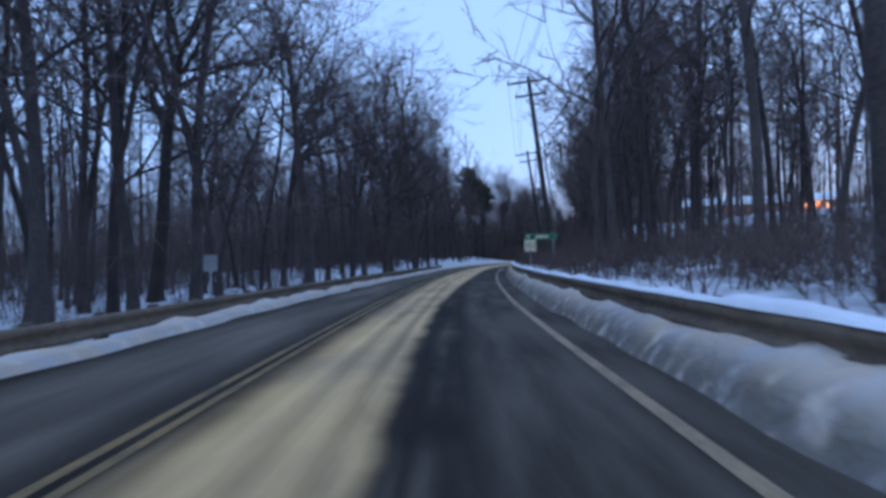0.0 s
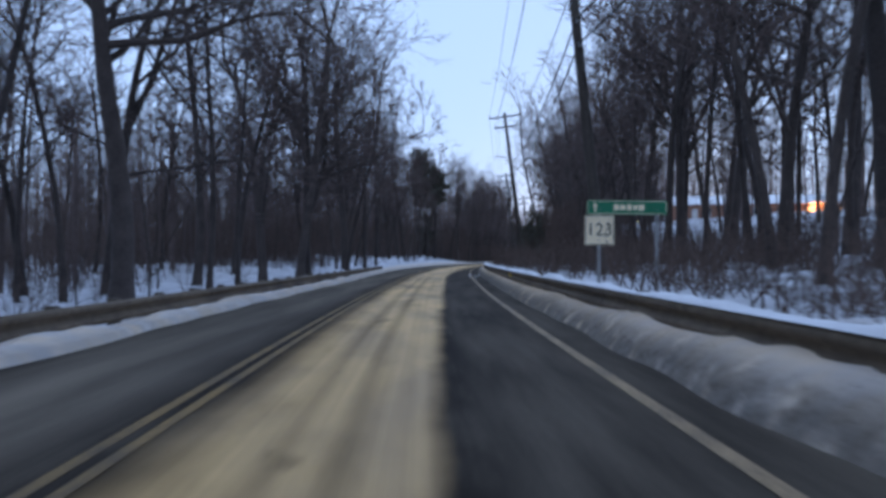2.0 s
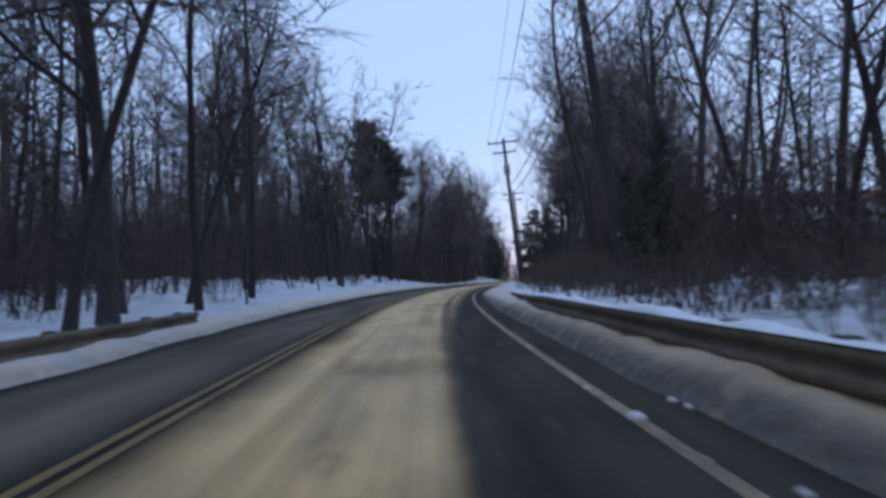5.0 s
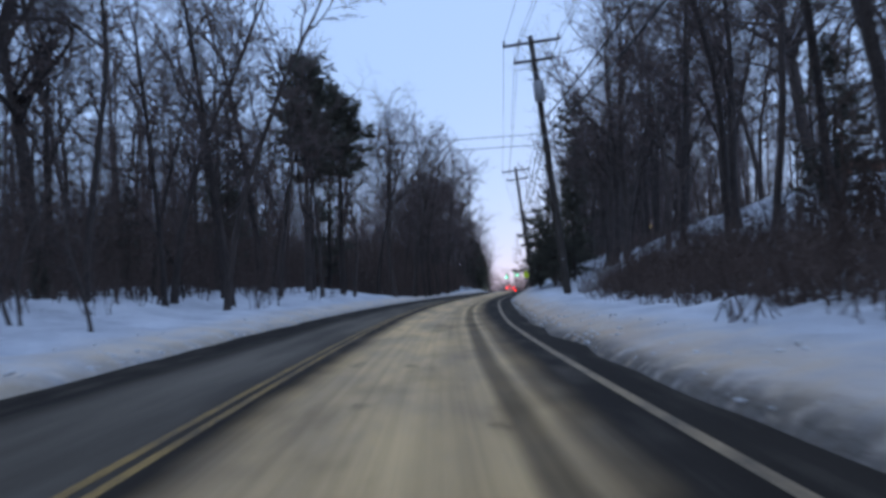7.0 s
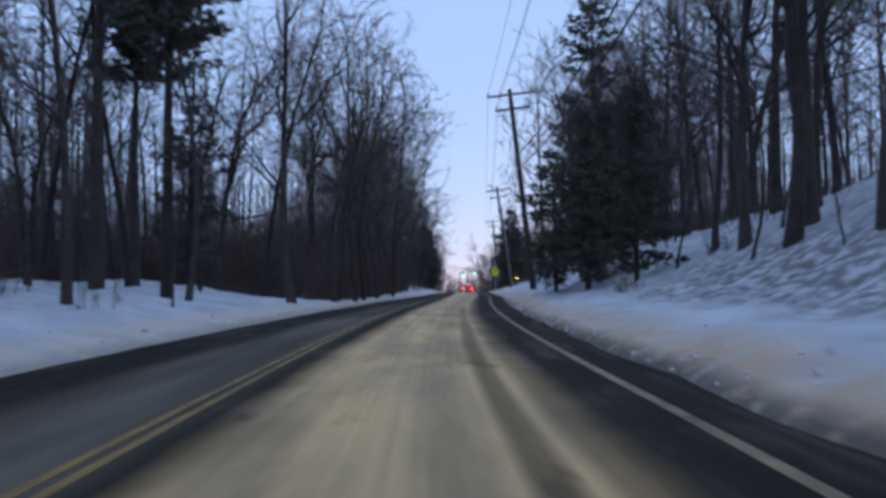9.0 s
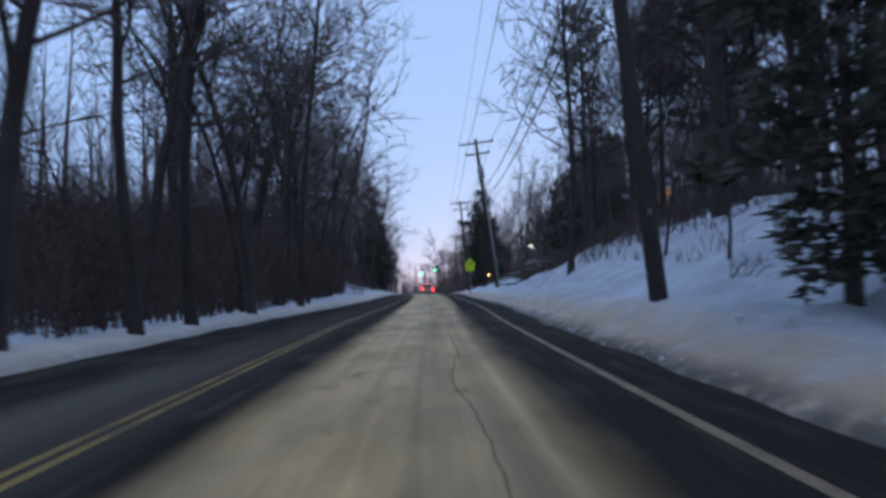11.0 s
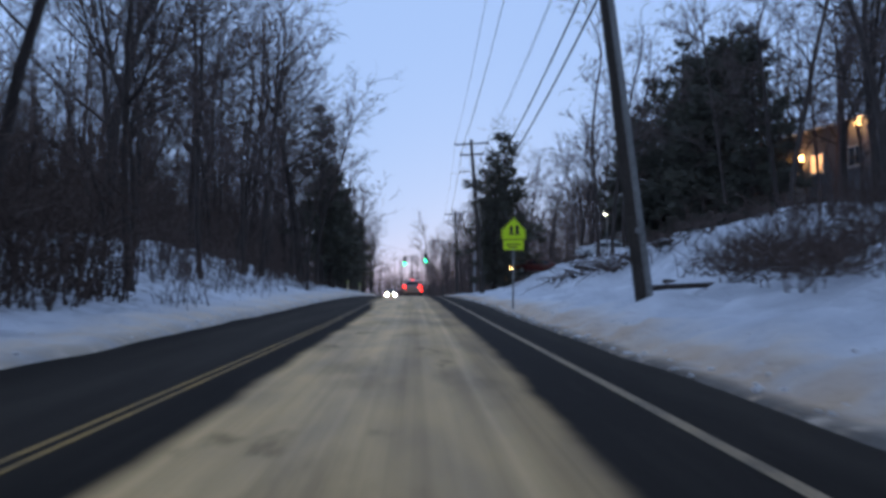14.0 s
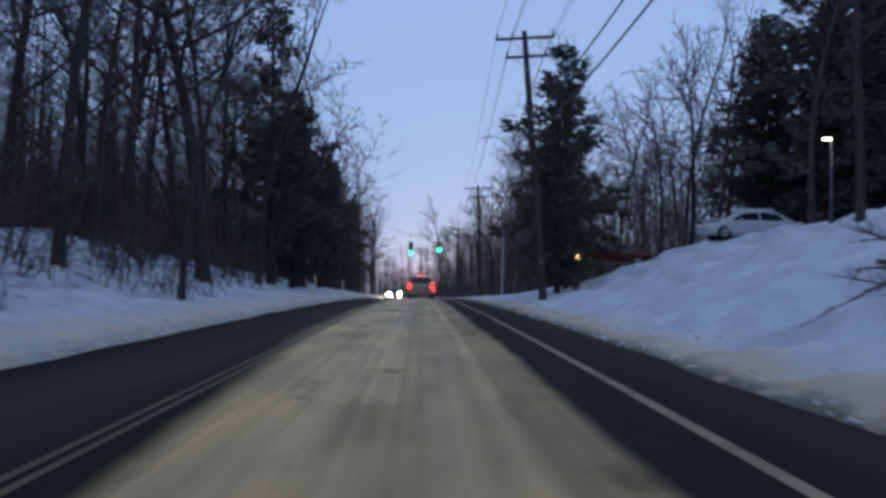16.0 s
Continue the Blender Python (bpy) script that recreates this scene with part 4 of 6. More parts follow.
def limb(rng, wood, fine, p, way, length, r, subs, twigs, fray, w, lift):
    """A crooked limb with branches, twigs on the branches and finer twigs on those; without finer twigs it is built lightly, for far off."""
    if not fray:
        pts = crook(rng, p, way, length, 3, lift, 0.3)
        wood.spike(pts, r, 3)
        for k in range(subs):
            f = 0.18 + 0.82 * (k + rng.random()) / subs
            q, v = along(pts, f)
            ln = length * (0.66 - 0.3 * f) * rng.uniform(0.65, 1.25)
            b = crook(rng, q, side_way(rng, v, radians(rng.uniform(26, 62))) + Vector((0, 0, 0.15)), ln, 2, 0.05, 0.3)
            fine.ribbon(b, w * 1.3)
            for j in range(twigs):
                q2, v2 = along(b, 0.12 + 0.88 * (j + rng.random()) / twigs)
                fine.blade(q2, q2 + side_way(rng, v2, radians(rng.uniform(22, 62))) * ln * rng.uniform(0.35, 0.7), w)
        return
    pts = crook(rng, p, way, length, 6, lift, 0.24)
    wood.tube(pts, [r * (1 - 0.82 * i / 6) for i in range(7)], 5)
    for k in range(subs):
        f = 0.18 + 0.82 * (k + rng.random()) / subs
        q, v = along(pts, f)
        ln = length * (0.66 - 0.3 * f) * rng.uniform(0.65, 1.25)
        b = crook(rng, q, side_way(rng, v, radians(rng.uniform(26, 62))) + Vector((0, 0, 0.15)), ln, 4, 0.05, 0.3)
        wood.spike(b, max(0.014, r * 0.42 * (1.1 - 0.5 * f)), 3)
        for j in range(twigs):
            q2, v2 = along(b, 0.12 + 0.88 * (j + rng.random()) / twigs)
            l3 = ln * rng.uniform(0.32, 0.62)
            t = crook(rng, q2, side_way(rng, v2, radians(rng.uniform(22, 62))) + Vector((0, 0, 0.08)), l3, 2, 0.03, 0.35)
            fine.ribbon(t, w)
            for i in range(fray):
                q3, v3 = along(t, rng.uniform(0.1, 1.0))
                fine.blade(q3, q3 + side_way(rng, v3, radians(rng.uniform(20, 58))) * l3 * rng.uniform(0.35, 0.75), w * 0.7)


def bare_tree(name, label, seed, height=17.0, r=0.22, limbs=7, crown=0.35, top=0.62, reach_out=0.3, leaders=3, forks=0, reach=None, wander=0.07, subs=6, twigs=5, fray=4, twig_w=0.03):
    """A leafless tree: trunk, crooked limbs, branches and twigs. top: where the trunk breaks up, as a share of the height; reach: a long low limb, as (height, turn, length)."""
    rng = random.Random(seed)
    ob = thing(name, label, "tree", "trees of the wood")
    trunk, wood, fine = Shape(), Shape(), Shape()
    stem = crook(rng, (0, 0, -0.3), (rng.uniform(-0.06, 0.06), rng.uniform(-0.06, 0.06), 1), height * top, 9, 0.04, wander)
    trunk.tube(stem, [r * 1.45] + [r * (1.03 - 0.55 * (i / 9) ** 1.1) for i in range(1, 10)], 9)
    stems = [(stem, r, 0.48, 1.0)]
    for k in range(forks):
        f = rng.uniform(0.3, 0.6)
        p, w = along(stem, f)
        arm = crook(rng, p, side_way(rng, w, radians(rng.uniform(16, 30))), height * top * 0.55, 6, 0.08, 0.12)
        trunk.tube(arm, [r * 0.62 * (1 - 0.5 * i / 6) for i in range(7)], 7)
        stems.append((arm, r * 0.62, 0.5, 0.8))
    part("trunk", trunk, BARK, ob, smooth=True)
    for st, sr, lo, share in stems:
        w = st[-1] - st[-2]
        for k in range(max(2, round(leaders * share))):
            limb(rng, wood, fine, st[-1], side_way(rng, w, radians(rng.uniform(6, 18) + 12 * k)), height * (1 - top) * rng.uniform(0.75, 1.05), sr * lo * (0.85 - 0.12 * k), subs, twigs, fray, twig_w, 0.05)
    for k in range(limbs):
        st, sr, lo, share = stems[k % len(stems)]
        f = crown / top + (0.97 - crown / top) * (k + rng.random()) / limbs if st is stem else rng.uniform(0.3, 0.95)
        p, w = along(st, f)
        limb(rng, wood, fine, p, side_way(rng, w, radians(rng.uniform(38, 72))), height * reach_out * rng.uniform(0.65, 1.15) * (1.2 - 0.4 * f), sr * rng.uniform(0.26, 0.42), subs, twigs, fray, twig_w, 0.07)
    if reach:
        z, g, ln = reach
        p, w = along(stem, z / (height * top))
        arm = crook(rng, p, (math.cos(radians(g)), math.sin(radians(g)), 0.35), ln, 9, -0.015, 0.16)
        wood.tube(arm, [r * 0.42 * (1 - 0.8 * i / 9) for i in range(10)], 6)
        for k in range(7):
            q, w = along(arm, 0.25 + 0.75 * k / 6)
            limb(rng, wood, fine, q, side_way(rng, w, radians(rng.uniform(18, 60))) + Vector((0, 0, 0.2)), ln * 0.36 * rng.uniform(0.8, 1.3), r * 0.15, 4, twigs, fray, twig_w, 0.05)
    tagged(part("branching", wood, BARK, ob, smooth=True), kind="stuff")
    tagged(part("crown", fine, TWIG, ob, "haze of fine bare twigs"), kind="stuff")
    return ob


def conifer(name, label, seed, height, spread, start=0.12, droop=-0.12, sparse=1.0, lopsided=0.0, dome=False, gap=0.62):
    """An evergreen: a straight trunk with whorls of boughs that carry clumps of needles."""
    rng = random.Random(seed)
    ob = thing(name, label, "tree", "evergreens of the wood")
    sh, boughs, green = Shape(), Shape(), Shape()
    stem = bent(rng, (0, 0, -0.3), (0, 0, 1), height, 8, 0.05, 0.02)
    sh.tube(stem, [height * 0.016 * (1 - 0.93 * i / 8) + 0.01 for i in range(9)], 8)
    part("trunk", sh, BARK, ob, smooth=True)
    z = start
    while z < 0.985:
        p, _ = along(stem, z)
        reach = spread * (1 - z) ** 0.62 * (0.55 + 0.45 * min(1, (z - start) / 0.15)) * rng.uniform(0.62, 1.1) + 0.25
        if dome:
            q = (z - start) / (1 - start)
            reach = spread * (0.5 + 0.8 * q) * max(0.02, 1 - q) ** 0.5 + 0.2
        count = rng.randint(4, 6)
        g0 = rng.uniform(0, 6.28)
        for k in range(count):
            if rng.random() > sparse:
                continue
            g = g0 + 6.283 * k / count + rng.uniform(-0.35, 0.35)
            ln = reach * rng.uniform(0.35, 1.3) * (1 + lopsided * math.cos(g))
            limb = bent(rng, p, (math.cos(g), math.sin(g), 0.2 + 0.5 * z + rng.uniform(-0.22, 0.22)), ln, 4, droop, 0.12)
            boughs.spike(limb, 0.02 + 0.006 * ln, 3)
            across = Vector((-math.sin(g), math.cos(g), 0))
            for c in range(int(10 + 13 * ln)):
                f = rng.uniform(0.2, 1.0)
                q, w = along(limb, f)
                q = q + across * rng.uniform(-0.3, 0.3) * ln * (1.15 - f) + Vector((0, 0, rng.uniform(-0.3, 0.2)))
                way = side_way(rng, w, radians(rng.uniform(5, 75)))
                way.z = way.z * 0.5 + 0.02
                size = rng.uniform(0.3, 0.7) * (0.6 + 0.12 * ln)
                for b in range(4):
                    frond = side_way(rng, way, radians(rng.uniform(4, 42)))
                    frond.z *= 0.6
                    green.blade(q, q + frond * size * rng.uniform(0.6, 1.1), size * 0.24)
        z += 0.6 * gap / height * rng.uniform(0.7, 1.6)
    tagged(part("branching", boughs, BARK, ob), kind="stuff")
    tagged(part("foliage", green, NEEDLE, ob, "dark green needle clumps"), kind="stuff")
    return ob


TALL = [bare_tree("tree", "tall leafless tree with dark bark standing in snow", 11 + k, 19 + k, 0.23, 9 + k % 2, 0.24, 0.6 + 0.02 * k, 0.36, 3, k % 2, None, 0.06, 7, 5, 4, 0.046) for k in range(5)]
SLIM = [bare_tree("tree", "slim leafless tree with dark bark in the wood", 31 + k, 16 + k, 0.13, 9, 0.26, 0.74, 0.23, 2, 0, None, 0.065, 5, 4, 3, 0.046) for k in range(5)]
DEEP = [bare_tree("tree", "leafless tree deep in the wood", 61 + k, 16 + 1.5 * k, 0.16, 11, 0.24, 0.72, 0.25, 3, 0, None, 0.06, 6, 6, 0, 0.062) for k in range(4)]
YOUNG = [bare_tree("sapling", "thin leafless sapling in the snow", 51 + k, 6 + k, 0.05, 7, 0.15, 0.7, 0.24, 2, 0, None, 0.12, 3, 3, 2, 0.014) for k in range(3)]
PINES = [conifer("pine", "dark green pine standing among bare trees", 71, 16, 3.3, 0.6, -0.03, 1.0, dome=True, gap=0.4), conifer("pine", "tall dark pine with flat layered boughs", 72, 17, 3.7, 0.14, -0.05, 0.8, gap=0.9), conifer("pine", "tall pine with a high thin crown", 75, 18, 2.7, 0.36, -0.03, 0.72, dome=True, gap=0.85)]
SPRUCES = [conifer("hemlock", "dark bushy hemlock beside the road", 81 + k, 11, 2.9, 0.1, -0.1, 0.86, lopsided=0.2, gap=0.6) for k in range(2)]
used = {}


def plant(kinds, k, s, d, size, turn, sink=0.0, lean=(0, 0), label=""):
    """Sets the first of a kind itself and copies of it after that."""
    ob = kinds[k % len(kinds)]
    m = Matrix.Translation(stand(s, d, 0.06 + sink)) @ pose(0, 0, 0, lean[0], lean[1], turn) @ Matrix.Scale(size, 4)
    if ob.name not in used:
        used[ob.name] = True
        ob.matrix_basis = m
        put = ob
    else:
        put = copy_thing(ob, m)
        put.matrix_basis = m
    if label:
        tagged(put, label)
    return put


# the trees that stand out, as (s, d, trunk's thickness)
NEAR_LEFT = [(5.5, -10.2, 0.5), (10, -8.5, 0.4), (12.5, -10.8, 0.46), (15, -12, 0.5), (18.2, -9.8, 0.4), (19.5, -15.5, 0.5), (25, -10.8, 0.44), (29.2, -13.6, 0.5), (33.5, -17, 0.5), (22, -12.5, 0.6),
    (27, -15, 0.4), (31.5, -11.2, 0.62), (40.1, -21, 0.5), (44, -12.2, 0.33), (54.5, -14.9, 0.41), (50.9, -18.4, 0.5), (58.5, -10.4, 0.36), (58.9, -15.2, 0.6), (65, -13.2, 0.5), (66.4, -11.4, 0.42),
    (70.7, -11.1, 0.62), (73, -9.4, 0.6), (76.2, -9.6, 0.6), (81.8, -7.8, 0.4), (85.8, -8.7, 0.6), (90.7, -17.1, 0.7), (98, -8.1, 0.37), (106, -13, 0.35), (117.9, -11.7, 0.31)]
NEAR_LEFT += [(122.5, -8.7, 0.3), (124.9, -11.7, 0.42), (126.5, -9.8, 0.4), (131.2, -11.7, 0.46), (137, -10.6, 0.28), (138.2, -14.6, 0.45), (140.5, -16.5, 0.4), (143, -9.6, 0.3), (149.7, -8.9, 0.27), (157, -7, 0.43),
    (160.5, -9.2, 0.3), (164.3, -6.5, 0.45), (168.8, -6.1, 0.33), (172.7, -6.2, 0.39), (175.4, -8.4, 0.3), (179, -6.2, 0.35), (181, -7.0, 0.28), (187.2, -6.0, 0.35), (189.3, -7.4, 0.31), (193.1, -6.6, 0.24),
    (196.9, -8.2, 0.26), (208.6, -12.4, 0.5), (217.8, -8.0, 0.3), (238.5, -16.5, 0.46), (240, -12.5, 0.46), (249, -14.5, 0.5), (258, -16, 0.5), (252, -19, 0.5), (205.8, -9.3, 0.49)]
NEAR_LEFT += [(206.8, -7.2, 0.35), (211.8, -8.8, 0.42), (221.1, -9.2, 0.25), (225.7, -8.2, 0.24), (227.9, -11.5, 0.26), (233.9, -8.4, 0.18), (238, -11, 0.2), (242.3, -6.4, 0.24)]
NEAR_LEFT += [(248, -9.8, 0.4), (253.5, -9.2, 0.36), (257, -11.2, 0.42), (250.5, -12.2, 0.4)]
NEAR_RIGHT = [(8.2, 4.7, 0.42), (13, 8.4, 0.35), (17.5, 6.8, 0.38), (20.5, 10, 0.3), (27.2, 5.4, 0.34), (30.9, 5.6, 0.3), (33.5, 8, 0.3), (36.5, 6.3, 0.28), (43.5, 8.6, 0.32), (49, 10.2, 0.3),
    (47, 12.5, 0.3), (50, 14, 0.5), (63, 12.2, 0.46), (66, 15.8, 0.5), (70, 14.2, 0.46), (74, 18, 0.5), (77.5, 15, 0.5), (82.5, 17.2, 0.5), (91, 15.5, 0.46), (51.5, 9.6, 0.26),
    (54.5, 9.2, 0.36), (56, 13.5, 0.4), (58, 10.8, 0.45), (60.5, 9.8, 0.22), (64, 14, 0.35), (68.5, 10.6, 0.26), (73.5, 12.6, 0.4), (75.5, 10.2, 0.24), (80, 12.2, 0.45), (87, 11.6, 0.35)]
NEAR_RIGHT += [(89.5, 10.8, 0.25), (96, 12.4, 0.4), (104, 11.4, 0.45), (111.5, 10.4, 0.3), (119, 10.4, 0.35), (127, 11.8, 0.45), (140.3, 9.4, 0.3), (146, 14, 0.46), (152, 13, 0.4), (141, 15.5, 0.46),
    (158, 17, 0.46), (137, 16.5, 0.4), (164.7, 15.7, 0.5), (149, 18, 0.46), (62, 9.4, 0.3), (66, 11.5, 0.3), (71, 10.0, 0.3), (77, 10.2, 0.28), (83, 9.6, 0.3), (92, 10.5, 0.3),
    (100, 9.6, 0.3), (108, 8.2, 0.4), (115, 10.5, 0.35), (123, 10.2, 0.4), (131, 10.6, 0.37), (136, 11, 0.4), (144.7, 9.4, 0.5), (145.8, 10.4, 0.55), (149.2, 9.8, 0.45), (152.4, 9.8, 0.3)]
NEAR_RIGHT += [(159, 14.7, 0.6), (166.3, 12.6, 0.43), (176, 14, 0.5), (174.5, 10.5, 0.5), (188.9, 6.3, 0.36), (183, 14, 0.46), (187.5, 12.6, 0.44), (191, 14.8, 0.5), (196.5, 15, 0.46), (200, 12.8, 0.44),
    (206, 13.8, 0.46), (197, 18.5, 0.5), (188, 18, 0.5), (178.5, 17, 0.5), (182, 20, 0.5), (205, 18.5, 0.5), (184, 11.8, 0.45), (189, 10.2, 0.4), (194, 12, 0.45),
    (198, 12.5, 0.35), (203, 10.5, 0.36), (207, 11.5, 0.45), (222, 16.5, 0.36), (228, 16, 0.32), (231, 22, 0.5)]
NEAR_RIGHT += [(252, 15.6, 0.34), (240.5, 10.8, 0.26), (236.5, 10.6, 0.24), (235, 19, 0.36), (239, 18, 0.3), (246, 20, 0.36), (274, 12, 0.3), (280, 15, 0.3), (286, 9, 0.3), (266, 17, 0.28)]
NEAR_RIGHT += [(229, 20.5, 0.3), (233, 23.5, 0.3), (226, 18.8, 0.28), (236.5, 24.4, 0.3), (243, 33, 0.46), (236, 31, 0.46), (252, 37, 0.46), (230, 28, 0.3), (247, 23, 0.26), (237, 27.3, 0.46), (240, 25.4, 0.46), (233, 26.5, 0.46), (243.5, 25.2, 0.3)]
pick = random.Random(5)
for row in (NEAR_LEFT, NEAR_RIGHT):
    for i, (s, d, w) in enumerate(row):
        big = w > 0.42
        kinds = TALL if big else SLIM
        k = (i * 3 + (1 if d > 0 else 0)) % len(kinds)
        size = min(1.12, max(0.72, w / (0.49 if s < 100 else 0.55))) if big else min(1.08, max(0.62, w / 0.33))
        plant(kinds, k, s, d, size, pick.uniform(0, 360), lean=(pick.uniform(-3, 3), pick.uniform(-3, 3)))

# the great forked tree with a limb over the road
great = bare_tree("great_tree", "great spreading tree with a limb reaching towards the road", 7, 22, 0.4, 10, 0.4, 0.6, 0.36, 4, 0, (9.4, 5, 6.8), 0.05, 8, 6, 5, 0.042)
great.matrix_basis = Matrix.Translation(stand(51.0, -11.1, 0.1)) @ pose(0, 0, 0, 0, 5, -10)
great_b = bare_tree("great_tree", "spreading oak with long limbs over the verge", 17, 20, 0.32, 11, 0.28, 0.55, 0.42, 4, 1, (7.0, 15, 9.0), 0.07, 8, 6, 5, 0.042)
great_b.matrix_basis = Matrix.Translation(stand(78.5, -10.6, 0.1)) @ pose(0, 0, 0, 0, 3, -10)
for s, d, turn, size in ((36.6, -15.2, 70, 0.95), (197.9, -15.3, 20, 1.05), (202.4, -11.9, 120, 0.9), (134.4, 18.3, 200, 0.85), (116.6, -15.3, 150, 0.85), (125.5, -17.5, 260, 0.9)):
    m = Matrix.Translation(stand(s, d, 0.1)) @ pose(0, 0, 0, 0, 2, turn) @ Matrix.Scale(size, 4)
    copy_thing(great, m).matrix_basis = m
tagged(copy_thing(great_b, Matrix.Translation(stand(233.5, -15.2, 0.1)) @ pose(0, 0, 0, 2, 2, 40)), "spreading oak on the snow bank above the road")

# evergreens, as (s, d, height, kind)
GREENS = [(150.8, -12.6, 18.2, 0), (150.4, -9.9, 15.2, 0), (157, -14, 15, 0), (146, -17, 13, 1), (166, -15, 15, 1), (132, -17, 5.5, 1), (162.3, 5.0, 7.5, 2), (159.5, 6.2, 8.8, 3), (155.5, 7.6, 7.5, 3), (163.5, 7.6, 9.4, 2),
    (178.2, 9.4, 17.5, 4), (213.2, 12.3, 19, 4), (204, 15.5, 16, 0), (193, 15.5, 15, 1), (186, 14, 13, 0), (266.5, 8.4, 15.2, 2), (260.5, 6.8, 11.5, 3), (262, -7.9, 15.4, 1), (271, -8, 12.4, 1)]
GREENS += [(282, -8, 12, 2), (266.5, -7.6, 12, 2), (276, -9, 13, 3), (289, -8.5, 12, 2), (296, -9, 12.5, 3), (306, -9.5, 12, 2), (317, -9, 12, 3), (328, -10, 12, 2), (256, 21.5, 17, 1),
    (262, 21.6, 17, 2), (266, 19.8, 15, 3), (271, 23, 16, 2), (260, 24, 18, 3), (266, 27, 18, 2), (253, 22.8, 16, 2), (262.5, 24.5, 18, 1), (250, 24, 17, 3), (268, 25, 17, 2), (259, 26, 18, 0),
    (245.5, 20.8, 14.5, 2), (240, 19.8, 12.5, 3), (247, 19.6, 13.5, 2)]
GREENS += [(120.1, -14.5, 2.0, 3), (118, 12, 6, 3), (96, 7.6, 4.5, 2), (86.5, 6.4, 5.0, 3), (275, 9.5, 12, 3), (288, 11, 13, 2)]
for i, (s, d, h, kind) in enumerate(GREENS):
    kinds, base = (PINES, 16) if kind in (0, 1, 4) else (SPRUCES, 11)
    plant(kinds, 2 if kind == 4 else kind % 2, s, d, h / base, pick.uniform(0, 360))
plant(TALL, 1, 199.5, -9.6, 0.95, 40, lean=(1, 3))

# the wood behind them
def free(s, d, taken, gap):
    return all((s - a) ** 2 + (d - b) ** 2 > gap * gap for a, b in taken)


taken = [(s, d) for s, d, _ in NEAR_LEFT + NEAR_RIGHT] + [(s, d) for s, d, _, _ in GREENS] + [(51.0, -11.1), (78.5, -10.6), (233.5, -15.2), (36.6, -15.2), (197.9, -15.3), (202.4, -11.9), (134.4, 18.3), (116.6, -15.3), (125.5, -17.5)]
taken += [(150 + 3 * k, 46 + 3 * j) for k in range(-4, 4) for j in range(-1, 4)] + [(258 + 2 * k, 14 + 2 * j) for k in range(-3, 5) for j in range(-1, 4)]
more = random.Random(9)
deep = []


def join_deep(name, label, placed):
    """The trees deep in the wood, too many to tell apart, in one mesh."""
    co, loops, starts, totals, mats, n, m = [], [], [], [], [], 0, 0
    for ob, mat in placed:
        for child in ob.children:
            me = child.data
            v = np.empty(len(me.vertices) * 3, np.float32)
            me.vertices.foreach_get("co", v)
            r = np.array(mat)
            co.append(v.reshape(-1, 3) @ r[:3, :3].T + r[:3, 3])
            li, st, to = np.empty(len(me.loops), np.int32), np.empty(len(me.polygons), np.int32), np.empty(len(me.polygons), np.int32)
            me.loops.foreach_get("vertex_index", li)
            me.polygons.foreach_get("loop_start", st)
            me.polygons.foreach_get("loop_total", to)
            loops.append(li + n)
            starts.append(st + m)
            totals.append(to)
            mats.append(np.full(len(st), 1 if child.name.startswith("crown") else 0, np.int32))
            n += len(me.vertices)
            m += len(li)
    me = bpy.data.meshes.new(name)
    me.vertices.add(n)
    me.loops.add(m)
    me.polygons.add(sum(len(q) for q in starts))
    me.vertices.foreach_set("co", np.concatenate(co).astype(np.float32).ravel())
    me.loops.foreach_set("vertex_index", np.concatenate(loops))
    me.polygons.foreach_set("loop_start", np.concatenate(starts))
    me.polygons.foreach_set("loop_total", np.concatenate(totals))
    me.materials.append(BARK)
    me.materials.append(TWIG)
    me.polygons.foreach_set("material_index", np.concatenate(mats))
    me.update(calc_edges=True)
    tagged(new(name, me), label, "woodland", kind="stuff")


for n, side in enumerate([-1] * 200 + [1] * 180):
    for _ in range(20):
        s = more.uniform(2, 330) if more.random() < 0.8 else more.uniform(330, 400)
        u = 2.6 + 26 * more.random() ** 1.5
        if side < 0 and 95 < s < 175 and u < 5.5:
            continue
        if side < 0 and 184 < s < 208 and more.random() < 0.6:
            continue
        if side > 0 and 205 < s < 262 and u < 17:
            continue
        if side > 0:
            u += 5.0 if s < 105 or s > 165 else 6.5
        if side > 0 and 50 < s < 150 and u > 9 and more.random() < 0.4:
            continue
        if side > 0 and 166 < s < 205 and u < 8.5:
            continue
        d = edge_right(s) + u if side > 0 else edge_left(s) - u
        if s < 90 and side < 0 and u < 4:
            continue
        if free(s, d, taken, 2.0):
            taken.append((s, d))
            kinds = SLIM if more.random() < 0.72 else TALL
            k, size, turn, tilt = more.randrange(5), more.uniform(0.72, 1.12), more.uniform(0, 360), (more.uniform(-4, 4), more.uniform(-4, 4))
            if side < 0 and 196 < s < 248 and n % 4:
                break
            if u > 15 or s > 310:
                deep.append((DEEP[k % 4], Matrix.Translation(stand(s, d, 0.06)) @ pose(0, 0, 0, *tilt, turn) @ Matrix.Scale(size, 4)))
            else:
                plant(kinds, k, s, d, size, turn, lean=tilt)
            break
join_deep("deep_wood", "tall leafless trees standing deep in the snowy wood", deep)
for ob in DEEP:
    for o in (*ob.children, ob):
        bpy.data.objects.remove(o)
